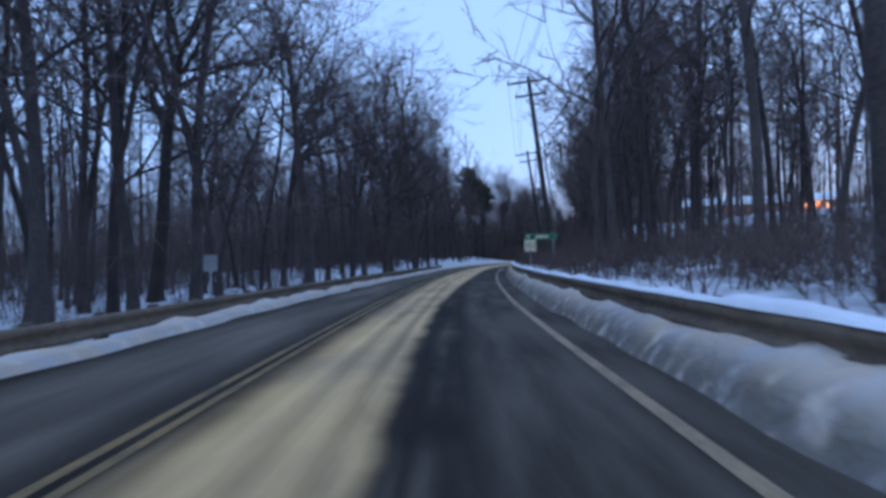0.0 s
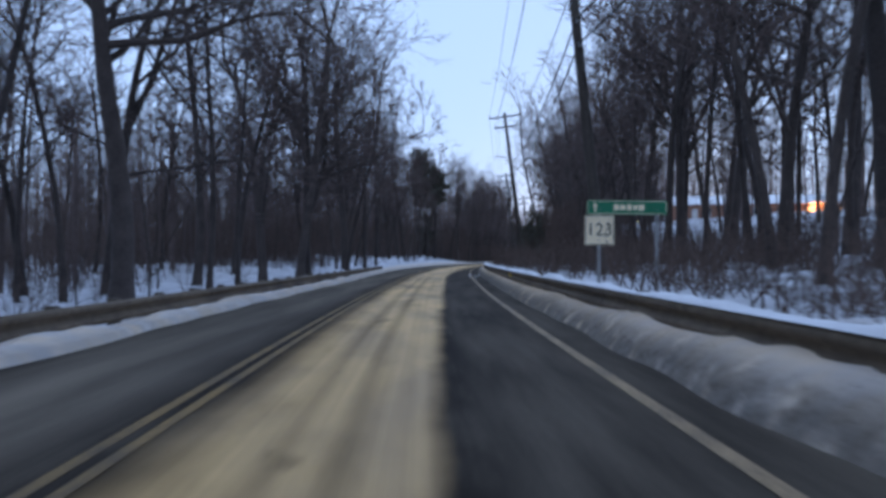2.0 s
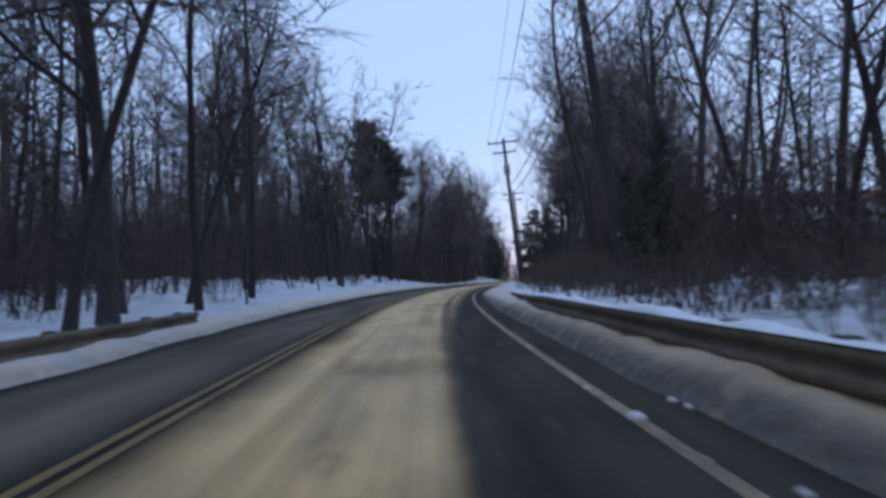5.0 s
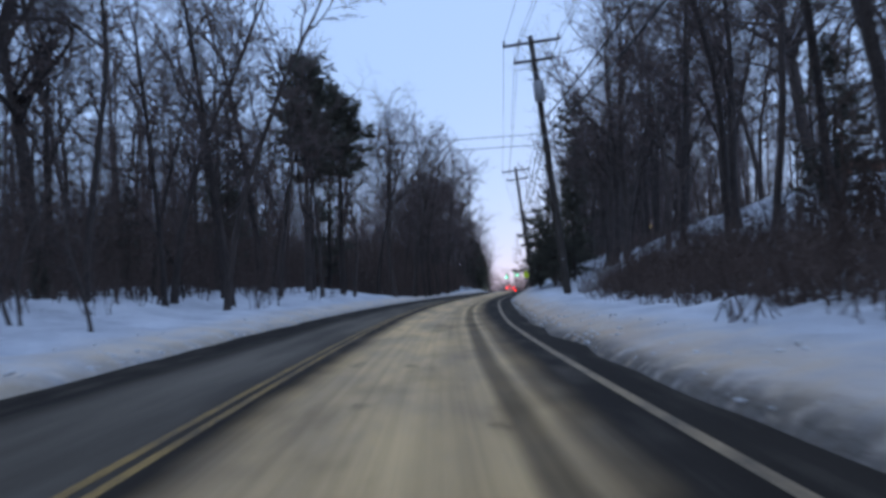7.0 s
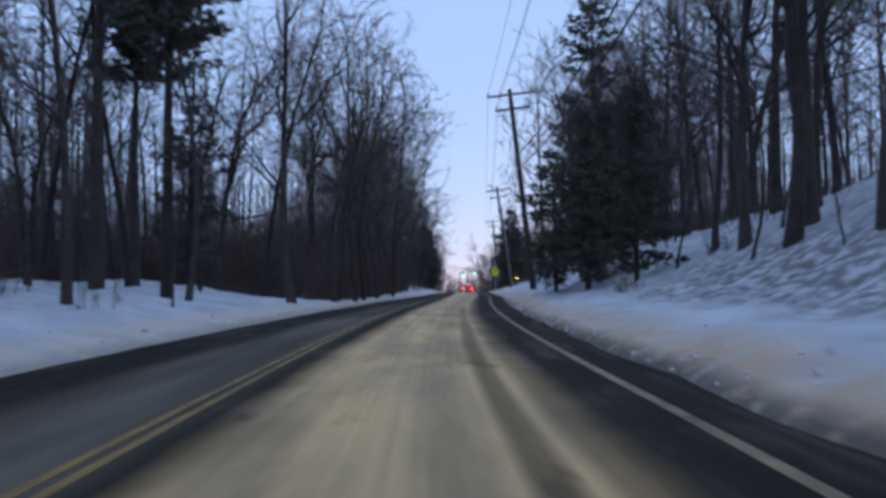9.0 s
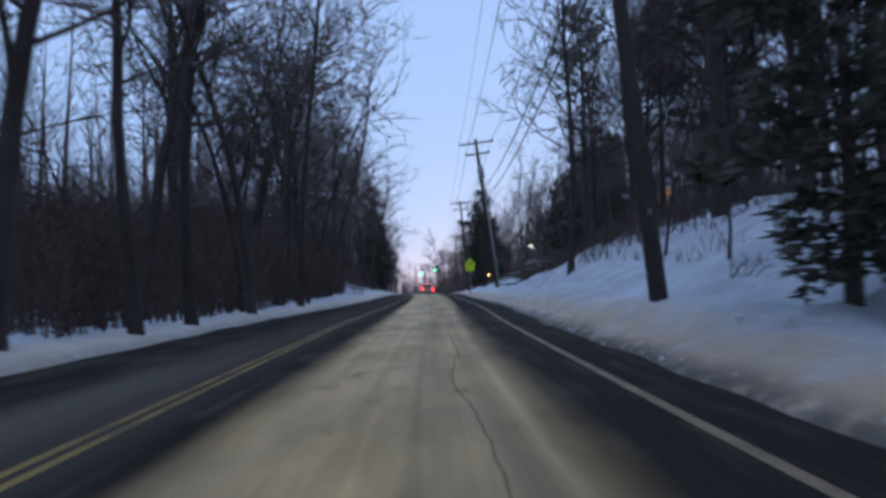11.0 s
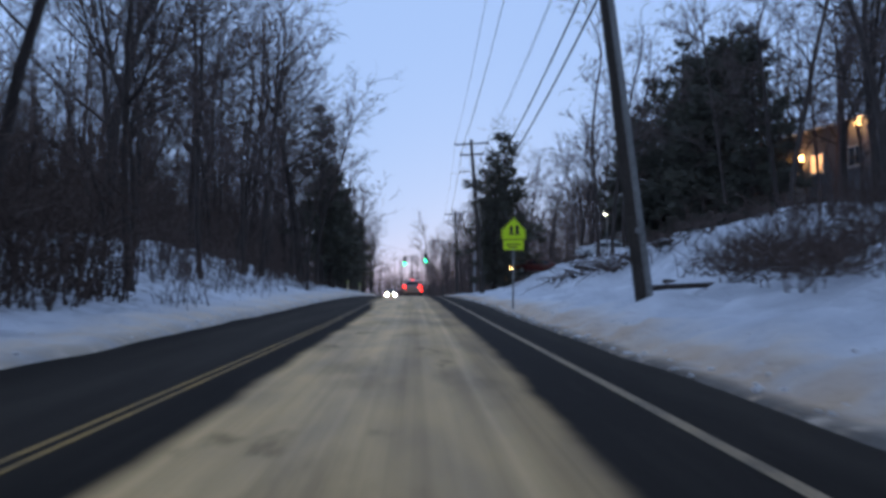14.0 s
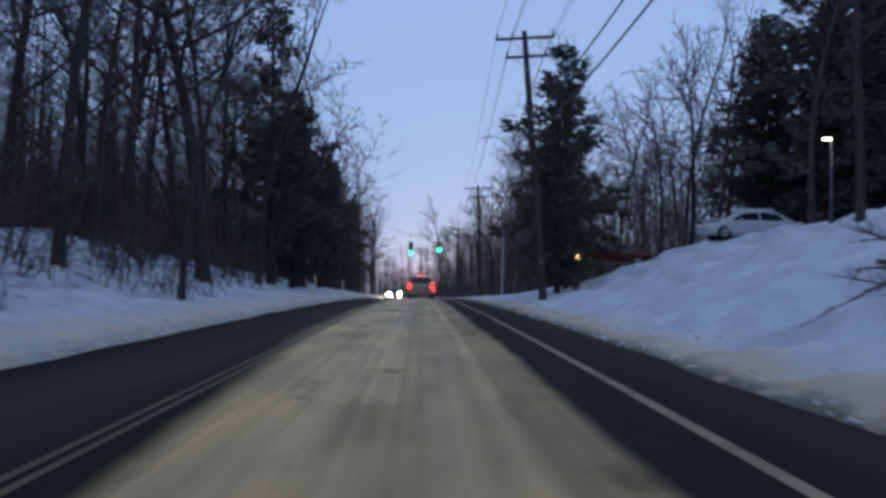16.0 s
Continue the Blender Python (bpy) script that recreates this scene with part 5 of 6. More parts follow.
for n in range(110):
    s, side = more.uniform(5, 300), more.choice((-1, 1))
    if side > 0 and s > 205:
        continue
    u = more.uniform(2.2, 9) if side < 0 else more.uniform(3.6, 9)
    if side < 0 and s < 90:
        u += 1.5
    d = edge_right(s) + u if side > 0 else edge_left(s) - u
    if free(s, d, taken, 0.9):
        plant(YOUNG, more.randrange(3), s, d, more.uniform(0.5, 1.15), more.uniform(0, 360), lean=(more.uniform(-8, 8), more.uniform(-8, 8)))


def far_wood(name, label, count, seed, where, height):
    """Distant trees, too many to tell apart."""
    rng = random.Random(seed)
    sh = Shape()
    for _ in range(count):
        s, d = where(rng)
        if 75 < s < 165 and 15 < d < 62 and rng.random() < 0.8:
            continue
        p = stand(s, d, 0.2)
        h = height * rng.uniform(0.7, 1.15) * (0.8 if d < -15 and s < 120 else 1.0)
        lean = Vector((rng.uniform(-0.06, 0.06), rng.uniform(-0.06, 0.06), 1))
        sh.spike([p, p + lean * h * 0.5, p + lean * h], rng.uniform(0.08, 0.2), 4)
        for k in range(12):
            f = rng.uniform(0.22, 0.95)
            q = p + lean * h * f
            way = side_way(rng, lean, radians(rng.uniform(25, 60)))
            ln = h * 0.27 * (1.2 - f) * rng.uniform(0.7, 1.3)
            e = q + way * ln + Vector((0, 0, ln * 0.25))
            sh.blade(q, e, 0.07)
            for j in range(6):
                a = q.lerp(e, rng.uniform(0.2, 1))
                sh.blade(a, a + (side_way(rng, way, radians(50)) + Vector((0, 0, 0.2))) * ln * rng.uniform(0.3, 0.7), 0.035)
    ob = part(name, sh, TWIG)
    tagged(ob, label, "woodland", kind="stuff")


def behind_mound(s, d):
    """Keeps the open mound of snow clear of undergrowth."""
    return (s, d - 7) if 146 < s < 167 and d > -19 else (s, d)


def thicket(name, label, count, seed, where, low, high, rise=None):
    """Dense undergrowth of leaning stems that closes the wood below the crowns."""
    rng = random.Random(seed)
    sh = Shape()
    for _ in range(count):
        s, d = where(rng)
        p = stand(s, d, 0.1)
        h = rng.uniform(low, high) * (rise(s) if rise else 1.0)
        tip = p + Vector((rng.uniform(-0.3, 0.3) * h, rng.uniform(-0.3, 0.3) * h, h))
        sh.blade(p, tip, rng.uniform(0.03, 0.08))
        for k in range(9):
            q = p.lerp(tip, rng.uniform(0.03, 0.9))
            g, a = rng.uniform(0, 6.28), rng.uniform(0.3, 1.3)
            sh.blade(q, q + Vector((math.cos(g) * a, math.sin(g) * a, rng.uniform(0.1, 1.0))) * h * rng.uniform(0.12, 0.34), 0.04)
    tagged(part(name, sh, BRUSH), label, "thicket", kind="stuff")


far_wood("far_wood", "dense leafless wood in the distance beyond the verge", 1250, 1, lambda r: (r.uniform(10, 430), edge_left(100) - 15 - 75 * r.random() ** 1.4), 19)
far_wood("far_wood", "dense leafless wood on the distant rise", 1150, 2, lambda r: (r.uniform(10, 430), 21 + 75 * r.random() ** 1.3), 17)
far_wood("far_wood", "leafless wood closing the road's far end", 600, 3, lambda r: (r.uniform(380, 620), r.choice((-1, 1)) * r.uniform(8, 60)), 13)
thicket("thicket", "dark thicket of thin leafless stems deep in the wood", 12000, 41, lambda r: (r.uniform(5, 430), edge_left(100) - 13 - 60 * r.random() ** 1.3), 2.5, 6.5)
thicket("thicket", "tall dark thicket of leafless stems deep in the wood", 3400, 51, lambda r: (r.uniform(20, 195), -24 - 50 * r.random() ** 1.2), 6.0, 12.0)
thicket("thicket", "dark leafless thicket on the wooded rise", 2600, 42, lambda r: (r.uniform(165, 225), 17 + 45 * r.random()), 1.5, 4.5)
thicket("thicket", "dark leafless thicket on the far side of the crossing", 3500, 43, lambda r: (r.uniform(265, 430), 12 + 40 * r.random()), 2.0, 5.5)
thicket("thicket", "dense tall thicket of leafless shrubs behind the guardrail", 1300, 44, lambda r: (66 + 46 * r.random() ** 0.8, 8.4 + 5 * r.random()), 0.25, 1.15, lambda s: 1.6 + (s - 62) * 0.1)


thicket("thicket", "dark leafless undergrowth close behind the verge", 2900, 45, lambda r: (r.uniform(167, 216), -7.0 - 15 * r.random() ** 1.3), 0.8, 4.4)


thicket("thicket", "low dark leafless brush on the foot of the slope", 800, 52, lambda r: (r.uniform(104, 124), 5.6 + 8 * r.random() ** 1.5), 0.35, 1.5)
thicket("thicket", "leafless undergrowth behind the guardrail", 420, 46, lambda r: (r.uniform(8, 62), 8 + 10 * r.random()), 0.6, 2.2)
thicket("thicket", "thin leafless stems standing on the snow bank", 620, 47, lambda r: (r.uniform(204, 262), -8.0 - 9 * r.random()), 0.8, 3.8)
thicket("thicket", "dark leafless wood above the snow bank", 5200, 48, lambda r: (r.uniform(200, 300), -14.0 - 22 * r.random()), 3.0, 9.0)


thicket("thicket", "dark leafless wood closing the far bend of the road", 3600, 49, lambda r: (r.uniform(335, 470), r.choice((-1, 1)) * r.uniform(7.5, 42)), 3.0, 8.5)


thicket("thicket", "dense dark undergrowth under the leafless trees", 5000, 50, lambda r: behind_mound(r.uniform(86, 218), -11.5 - 24 * r.random()), 2.0, 6.5)


def brush(name, label, clumps, seed, upright=1.0, lift=0.0):
    rng = random.Random(seed)
    sh = Shape()
    for s, d, n, h in clumps(rng):
        c = stand(s, d, 0.05 - lift * rng.random())
        for k in range(n):
            g, a = rng.uniform(0, 6.28), rng.uniform(0.05, 0.8)
            way = Vector((math.cos(g) * a, math.sin(g) * a, upright))
            p = c + Vector((rng.uniform(-0.5, 0.5), rng.uniform(-0.5, 0.5), 0))
            ln = h * rng.uniform(0.5, 1.2)
            pts = bent(rng, p, way, ln, 3, -0.02, 0.2)
            sh.blade(pts[0], pts[2], 0.026)
            sh.blade(pts[1], pts[3], 0.018)
            for j in range(4):
                q, w = along(pts, rng.uniform(0.25, 0.95))
                sh.blade(q, q + side_way(rng, w, radians(40)) * ln * 0.4, 0.014)
    tagged(part(name, sh, BRUSH), label, "brush", kind="stuff")


brush("brush", "tangle of dry leafless brush behind the guardrail", lambda r: [(r.uniform(5, 105), edge_right(50) + r.uniform(1.3, 10), 16, r.uniform(0.5, 1.7)) for _ in range(420)], 21)
brush("brush", "dry leafless brush on the snowy slope", lambda r: [(s, edge_right(s) + r.uniform(3.6, 8.5 if s < 150 else 13), 13, r.uniform(0.6, 1.9)) for s in [r.uniform(150, 205) if k % 4 == 0 else r.uniform(92, 132) for k in range(300)]], 22)
brush("brush", "dry leafless brush under the trees", lambda r: [(*behind_mound(s, edge_left(s) - r.uniform(3 if s > 90 else 5, 26)), 10, r.uniform(0.7, 2.4)) for s in [r.uniform(5, 300) for _ in range(380)]], 23)
def branch_heap(name, label, count, seed):
    """Cut branches thrown down along the steep face of the snow bank."""
    rng = random.Random(seed)
    sh = Shape()
    for _ in range(count):
        s = rng.uniform(219.5, 232.4)
        d = edge_right(s) + 3.3 + (232.4 - s) * 0.42 + 2.6 * rng.random() ** 1.3
        p = stand(s, d, -rng.uniform(0.02, 0.3))
        ahead, out = at(s + 1, d) - at(s, d), at(s, d + 1) - at(s, d)
        way = ahead * rng.uniform(-0.7, 0.7) - out * rng.uniform(-0.6, 1.0) + Vector((0, 0, rng.uniform(-0.6, 0.5)))
        ln = rng.uniform(0.4, 1.7)
        limb = bent(rng, p, way, ln, 4, -0.03, 0.22)
        sh.spike(limb, rng.uniform(0.014, 0.04), 4)
        for k in range(7):
            q, w = along(limb, rng.uniform(0.2, 1.0))
            tip = q + side_way(rng, w, radians(rng.uniform(20, 55))) * ln * rng.uniform(0.15, 0.4)
            sh.blade(q, tip, 0.022)
            sh.blade(q.lerp(tip, 0.5), tip + Vector((rng.uniform(-0.2, 0.2), rng.uniform(-0.2, 0.2), rng.uniform(-0.1, 0.1))), 0.014)
    tagged(part(name, sh, BRUSH), label, "brush", kind="stuff")


branch_heap("brush_pile", "heap of cut leafless branches on the snow bank", 260, 24)
brush("brush_pile", "cut branches scattered on the snow bank", lambda r: [(r.uniform(206, 217), r.uniform(7.0, 10.5), 20, r.uniform(0.7, 1.5)) for _ in range(34)], 25, 0.3, 0.3)


def fallen_log(s, d, length, r, turn, label):
    """A felled trunk lying on the snow."""
    sh = Shape()
    rng = random.Random(int(s * 10))
    pts = bent(rng, (-length / 2, 0, 0), (1, 0, 0), length, 5, 0, 0.05)
    sh.tube(pts, [r, r * 0.98, r * 0.9, r * 0.86, r * 0.8, r * 0.7], 9, True)
    ob = part("fallen_log", sh, BARK, smooth=True)
    ob.matrix_world = Matrix.Translation(stand(s, d, r * 0.3)) @ pose(0, 0, 0, 0, -6, turn)
    tagged(ob, label, "log")


fallen_log(217.5, 7.6, 2.6, 0.1, 70, "short fallen branch on the snow bank")
fallen_log(214.8, 7.3, 3.6, 0.075, -14, "long dark fallen trunk lying across the snow bank")
pile = random.Random(77)
for k in range(11):
    fallen_log(225.5 + 0.8 * k + pile.uniform(-0.5, 0.5), 10.4 - 0.31 * k + pile.uniform(-0.6, 0.6), pile.uniform(1.4, 3.4), pile.uniform(0.05, 0.13), pile.uniform(20, 110), "dark cut log lying in the heap of branches")
brush("brush", "dark tufts of brush sticking out of the snow slope", lambda r: [(s, edge_right(s) + r.uniform(3.2, 8), 9, r.uniform(0.25, 0.75)) for s in [r.uniform(164, 212) for _ in range(60)]], 30)
brush("brush", "dry stems and brush poking out of the snow bank", lambda r: [(s, edge_left(s) - r.uniform(2.6, 7.5), 9, r.uniform(0.4, 1.3)) for s in [r.uniform(200, 262) for _ in range(80)]], 26)
brush("brush", "dry brush along the crest of the snow bank", lambda r: [(s, edge_right(s) + r.uniform(5.0, 11), 11, r.uniform(0.4, 1.3)) for s in [r.uniform(180, 218) for _ in range(260)]], 27)
brush("brush", "low dark brush at the foot of the wooded slope", lambda r: [(s, edge_right(s) + r.uniform(2.9, 6.5), 11, r.uniform(0.35, 1.1)) for s in [r.uniform(106, 128) for _ in range(110)]], 28)
brush("brush", "dark dry stems along the foot of the snow bank", lambda r: [(s, edge_left(s) - r.uniform(1.6, 6.0), 8, r.uniform(0.4, 1.5)) for s in [r.uniform(208, 252) for _ in range(40)]], 29)


# ---- vehicles ----
def wheel(parent, x, y, r, w=0.2):
    sh = Shape()
    sh.tube([(x - w / 2, y, r), (x - w / 2 + 0.03, y, r), (x + w / 2 - 0.03, y, r), (x + w / 2, y, r)], [r * 0.9, r, r, r * 0.9], 20, True)
    ob = part("wheel", sh, RUBBER, parent, smooth=True)
    rim = Shape()
    k = 1 if x > 0 else -1
    rim.tube([(x + k * (w / 2 - 0.01), y, r), (x + k * (w / 2 + 0.012), y, r)], [r * 0.62, r * 0.56], 16, True)
    part("rim", rim, STEEL, ob, "grey wheel rim")


def loft(sh, rings):
    """Closes a row of rings of equal length into a skin."""
    b, n = len(sh.v), len(rings[0])
    for ring in rings:
        sh.v += [Vector(p) for p in ring]
    for i in range(len(rings) - 1):
        for k in range(n):
            a, c = b + i * n + k, b + i * n + (k + 1) % n
            sh.f.append((a, c, c + n, a + n))
    sh.f.append(tuple(b + k for k in reversed(range(n))))
    sh.f.append(tuple(b + (len(rings) - 1) * n + k for k in range(n)))


def lower_ring(y, half, z0, z1, tuck=0.06):
    return [(-half + tuck, y, z0), (half - tuck, y, z0), (half, y, z0 + 0.15), (half, y, z1 - 0.12), (half - 0.05, y, z1), (-half + 0.05, y, z1), (-half, y, z1 - 0.12), (-half, y, z0 + 0.15)]


def cabin_ring(y, half, z0, z1):
    t = min(0.17, (z1 - z0) * 0.3)
    return [(-half + 0.03, y, z0), (half - 0.03, y, z0), (half - t, y, z1 - 0.05), (half - t - 0.1, y, z1), (-half + t + 0.1, y, z1), (-half + t, y, z1 - 0.05)]


def vehicle(name, label, category, paint, m, kind="sedan", tail=None, head=None):
    """A car whose rear stands at y = 0 and whose front looks to +y."""
    ob = thing(name, label, category, m=m)
    van = kind == "minivan"
    truck = kind == "pickup"
    length, half = (4.85, 0.93) if van else (5.2, 0.96) if truck else (4.6, 0.89)
    belt = 0.98 if van else 1.08 if truck else 0.88
    roof = 1.74 if van else 1.82 if truck else 1.44
    hood = 0.98 if not truck else 1.12
    sh = Shape()
    loft(sh, [lower_ring(0.0, half - 0.12, 0.36, belt - 0.05), lower_ring(0.12, half - 0.02, 0.3, belt), lower_ring(length * 0.35, half, 0.26, belt), lower_ring(length * 0.68, half, 0.26, belt),
              lower_ring(length * 0.78, half - 0.01, 0.27, hood - 0.04), lower_ring(length - 0.22, half - 0.06, 0.3, hood - 0.22), lower_ring(length, half - 0.2, 0.36, hood - 0.34)])
    part("body", sh, paint, ob, smooth=False, bevel=0.03)
    y0, y1, y2, y3 = (0.1, 0.42, 3.0, 3.9) if van else (2.0, 2.3, 3.3, 3.95) if truck else (0.55, 1.35, 2.7, 3.45)
    sh = Shape()
    loft(sh, [cabin_ring(y0, half - 0.04, belt - 0.01, belt + 0.05), cabin_ring(y1, half - 0.06, belt - 0.01, roof - 0.05), cabin_ring((y1 + y2) / 2, half - 0.05, belt - 0.01, roof), cabin_ring(y2, half - 0.06, belt - 0.01, roof - 0.04),
              cabin_ring(y3, half - 0.05, belt - 0.01, belt + 0.04)])
    low = not van and not truck
    line_y, line_z = [0.4, 0.75, 1.2, 1.75, 2.3, 2.8, 3.3, 3.8], [belt + 0.02, belt + 0.2, belt + 0.45, roof - 0.01, roof, roof - 0.07, belt + 0.27, belt + 0.02]
    if low:
        sh = Shape()
        loft(sh, [cabin_ring(y, half - 0.05, belt - 0.03, z) for y, z in zip(line_y, line_z)])
    cab = part("cabin", sh, paint, ob, bevel=0.025)
    # glass lies just proud of the cabin
    k = (y1 - y0) / (roof - 0.05 - belt - 0.05)
    za, zb = belt + 0.12, roof - 0.17
    off = 0.02
    if low:
        for name, ya, yb, text in (("rear_window", 0.62, 1.24, "dark rear window"), ("windscreen", 3.6, 2.92, "dark windscreen")):
            z_a, z_b = float(np.interp(ya, line_y, line_z)), float(np.interp(yb, line_y, line_z))
            sh = Shape()
            sh.v += [Vector(p) for p in ((-half + 0.2, ya, z_a + off), (half - 0.2, ya, z_a + off), (half - 0.32, yb, z_b + off), (-half + 0.32, yb, z_b + off))]
            sh.f.append((0, 1, 2, 3) if ya < yb else (3, 2, 1, 0))
            part(name, sh, GLASS, cab, text)
        for side in (-1, 1):
            for foot in ((0.95, 2.02), (2.1, 3.38)):
                top_y = (1.2, 2.02) if foot[0] < 1 else (2.1, 2.85)
                sh = Shape()
                for y, up in ((foot[0], 0), (foot[1], 0), (top_y[1], 1), (top_y[0], 1)):
                    z = float(np.interp(y, line_y, line_z)) - 0.1 if up else belt + 0.06
                    sh.v.append(Vector((side * (half - 0.055 - 0.19 * (z - belt) / (roof - belt)), y, z)))
                sh.f.append((0, 1, 2, 3) if side > 0 else (3, 2, 1, 0))
                part("side_window", sh, GLASS, cab)
    sh = Shape()
    sh.v += [Vector(p) for p in ((-half + 0.2, y0 + k * (za - belt - 0.05) - off, za), (half - 0.2, y0 + k * (za - belt - 0.05) - off, za), (half - 0.28, y0 + k * (zb - belt - 0.05) - off, zb), (-half + 0.28, y0 + k * (zb - belt - 0.05) - off, zb))]
    sh.f.append((0, 1, 2, 3))
    if not low:
        part("rear_window", sh, GLASS, cab, "dark rear window")
    k2 = (y3 - y2) / (roof - 0.04 - belt - 0.04)
    sh = Shape()
    sh.v += [Vector(p) for p in ((half - 0.2, y3 - k2 * (za - belt - 0.04) + off, za), (-half + 0.2, y3 - k2 * (za - belt - 0.04) + off, za), (-half + 0.27, y3 - k2 * (zb - belt - 0.04) + off, zb), (half - 0.27, y3 - k2 * (zb - belt - 0.04) + off, zb))]
    sh.f.append((0, 1, 2, 3))
    if not low:
        part("windscreen", sh, GLASS, cab, "dark windscreen")
    for side in (-1, 1):
        cuts = [y1 + 0.1, (y1 + y2) / 2 - 0.05, y2 - 0.02] if not truck else [y1 + 0.05, y2 - 0.05]
        for a, c in [] if low else zip(cuts[:-1], cuts[1:]):
            sh = Shape()
            zz = roof - 0.16
            x0, x1 = half - 0.075 + 0.02, half - 0.2 + 0.02
            sh.v += [Vector((side * x0, a + 0.04, belt + 0.08)), Vector((side * x0, c - 0.04, belt + 0.08)), Vector((side * x1, c - 0.06, zz)), Vector((side * x1, a + 0.06, zz))]
            sh.f.append((0, 1, 2, 3) if side > 0 else (3, 2, 1, 0))
            part("side_window", sh, GLASS, cab)
        mir = Shape()
        mir.box(side * (half + 0.09), y3 - 0.45, belt + 0.1, 0.16, 0.09, 0.13)
        part("mirror", mir, paint, ob, bevel=0.03)
        lamp = Shape()
        if van:
            lamp.box(side * (half - 0.1), 0.04, belt - 0.02, 0.17, 0.2, 0.36)
        elif truck:
            lamp.box(side * (half - 0.1), 0.02, belt - 0.2, 0.14, 0.14, 0.36)
        else:
            lamp.box(side * (half - 0.2), 0.03, belt - 0.2, 0.3, 0.14, 0.15)
        part("tail_light", lamp, tail or DARKRED, ob, "lit red tail light" if tail else "red tail light", bevel=0.02)
        lamp = Shape()
        lamp.tube([(side * (half - 0.28), length - 0.1, hood - 0.36), (side * (half - 0.28), length - 0.02, hood - 0.36)], [0.18, 0.15], 12, True)
        part("headlight", lamp, head or TRIM, ob, "lit headlight" if head else "clear headlight")
        for y in (0.85, length - 0.9):
            wheel(ob, side * (half - 0.11), y, 0.34 if not truck else 0.38)
    bump_r = Shape()
    bump_r.box(0, -0.02, 0.5, half * 2 - 0.16, 0.16, 0.22)
    part("bumper", bump_r, paint if van else BLACKPLASTIC, ob, bevel=0.04)
    plate = Shape()
    plate.box(0, -0.115 if not van else -0.03, 0.78 if van else 0.62, 0.3, 0.012, 0.15)
    pl = part("number_plate", plate, SIGNWHITE, ob, "pale number plate")
    bar = Shape()
    bar.box(0, -0.124 if not van else -0.038, 0.78 if van else 0.62, 0.2, 0.006, 0.05)
    part("plate_bar", bar, DARKPAINT, pl)
    if van:
        w = Shape()
        w.tube([(0.02, 0.14, belt + 0.1), (0.32, 0.16, belt + 0.17)], [0.012, 0.008], 5)
        part("rear_wiper", w, BLACKPLASTIC, ob)
        h = Shape()
        h.box(0, 0.44, roof - 0.055, 0.5, 0.03, 0.035)
        part("brake_light", h, tail or DARKRED, ob, "high brake light")
    if truck:
        bed = Shape()
        for x, y, sx, sy in ((half - 0.05, 1.0, 0.08, 2.0), (-half + 0.05, 1.0, 0.08, 2.0), (0, 0.06, half * 2 - 0.1, 0.08)):
            bed.box(x, y, belt + 0.02, sx, sy, 0.12)
        part("bed_rim", bed, paint, ob, bevel=0.02)
    return ob


def facing(s, d, back=False, z=0.004):
    return Matrix.Translation(at(s, d, z)) @ pose(0, 0, 0, 0, 0, turn_at(s) + (180 if back else 0))


vehicle("minivan", "silver minivan with lit tail lights driving on the snowy lane", "car", SILVER, facing(277, -0.1), "minivan", tail=TAIL)
vehicle("pickup_truck", "dark red pickup truck with bright brake lights", "car", DARKRED, facing(296, 0.25), "pickup", tail=TAIL)
vehicle("car", "dark sedan coming on with glaring headlights", "car", DARKPAINT, facing(320, -3.35, True), "sedan", head=HEADLAMP)
vehicle("car", "dark sedan far down the road with lit headlights", "car", DARKPAINT, facing(352, -3.4, True), "sedan", head=HEADLAMP)
for s, d in ((315.3, -3.35),):
    for x in (-0.6, 0.6):
        li = bpy.data.lights.new("headlight_beam", "SPOT")
        li.energy, li.color, li.spot_size, li.spot_blend, li.shadow_soft_size = 6000, (1.0, 0.85, 0.55), radians(46), 0.6, 0.08
        lo = new("headlight_beam", li)
        lo.matrix_world = look(at(s - 0.1, d + x, 0.66), at(s - 30, d + x * 2, -0.4))
p = stand(258, 17.9, 0.06)
vehicle("parked_car", "white sedan parked on the snowy rise with snow on its roof", "car", WHITEPAINT, Matrix.Translation(p + Vector((0, 0, 0.1))) @ pose(0, 0, 0, 0, 0, turn_at(258) + 86), "sedan")
cap = Shape()
for x0, y0, sx, sy, z in ((0, 2.0, 1.1, 1.5, 1.44), (0, 3.95, 1.4, 0.9, 0.92)):
    cap.box(x0, y0, z + 0.03, sx, sy, 0.07)
snow_load = part("car_snow", cap, CAP, bevel=0.03)
snow_load.matrix_world = Matrix.Translation(p + Vector((0, 0, 0.1))) @ pose(0, 0, 0, 0, 0, turn_at(258) + 86)
tagged(snow_load, "slab of snow lying on the parked car's roof and hood", "snow")
p = stand(269, 14.2, 0.02)
vehicle("parked_car", "dark red car parked beyond the snow bank", "car", DARKRED, Matrix.Translation(p + Vector((0, 0, 0.05))) @ pose(0, 0, 0, 0, 0, turn_at(269) + 75), "sedan")


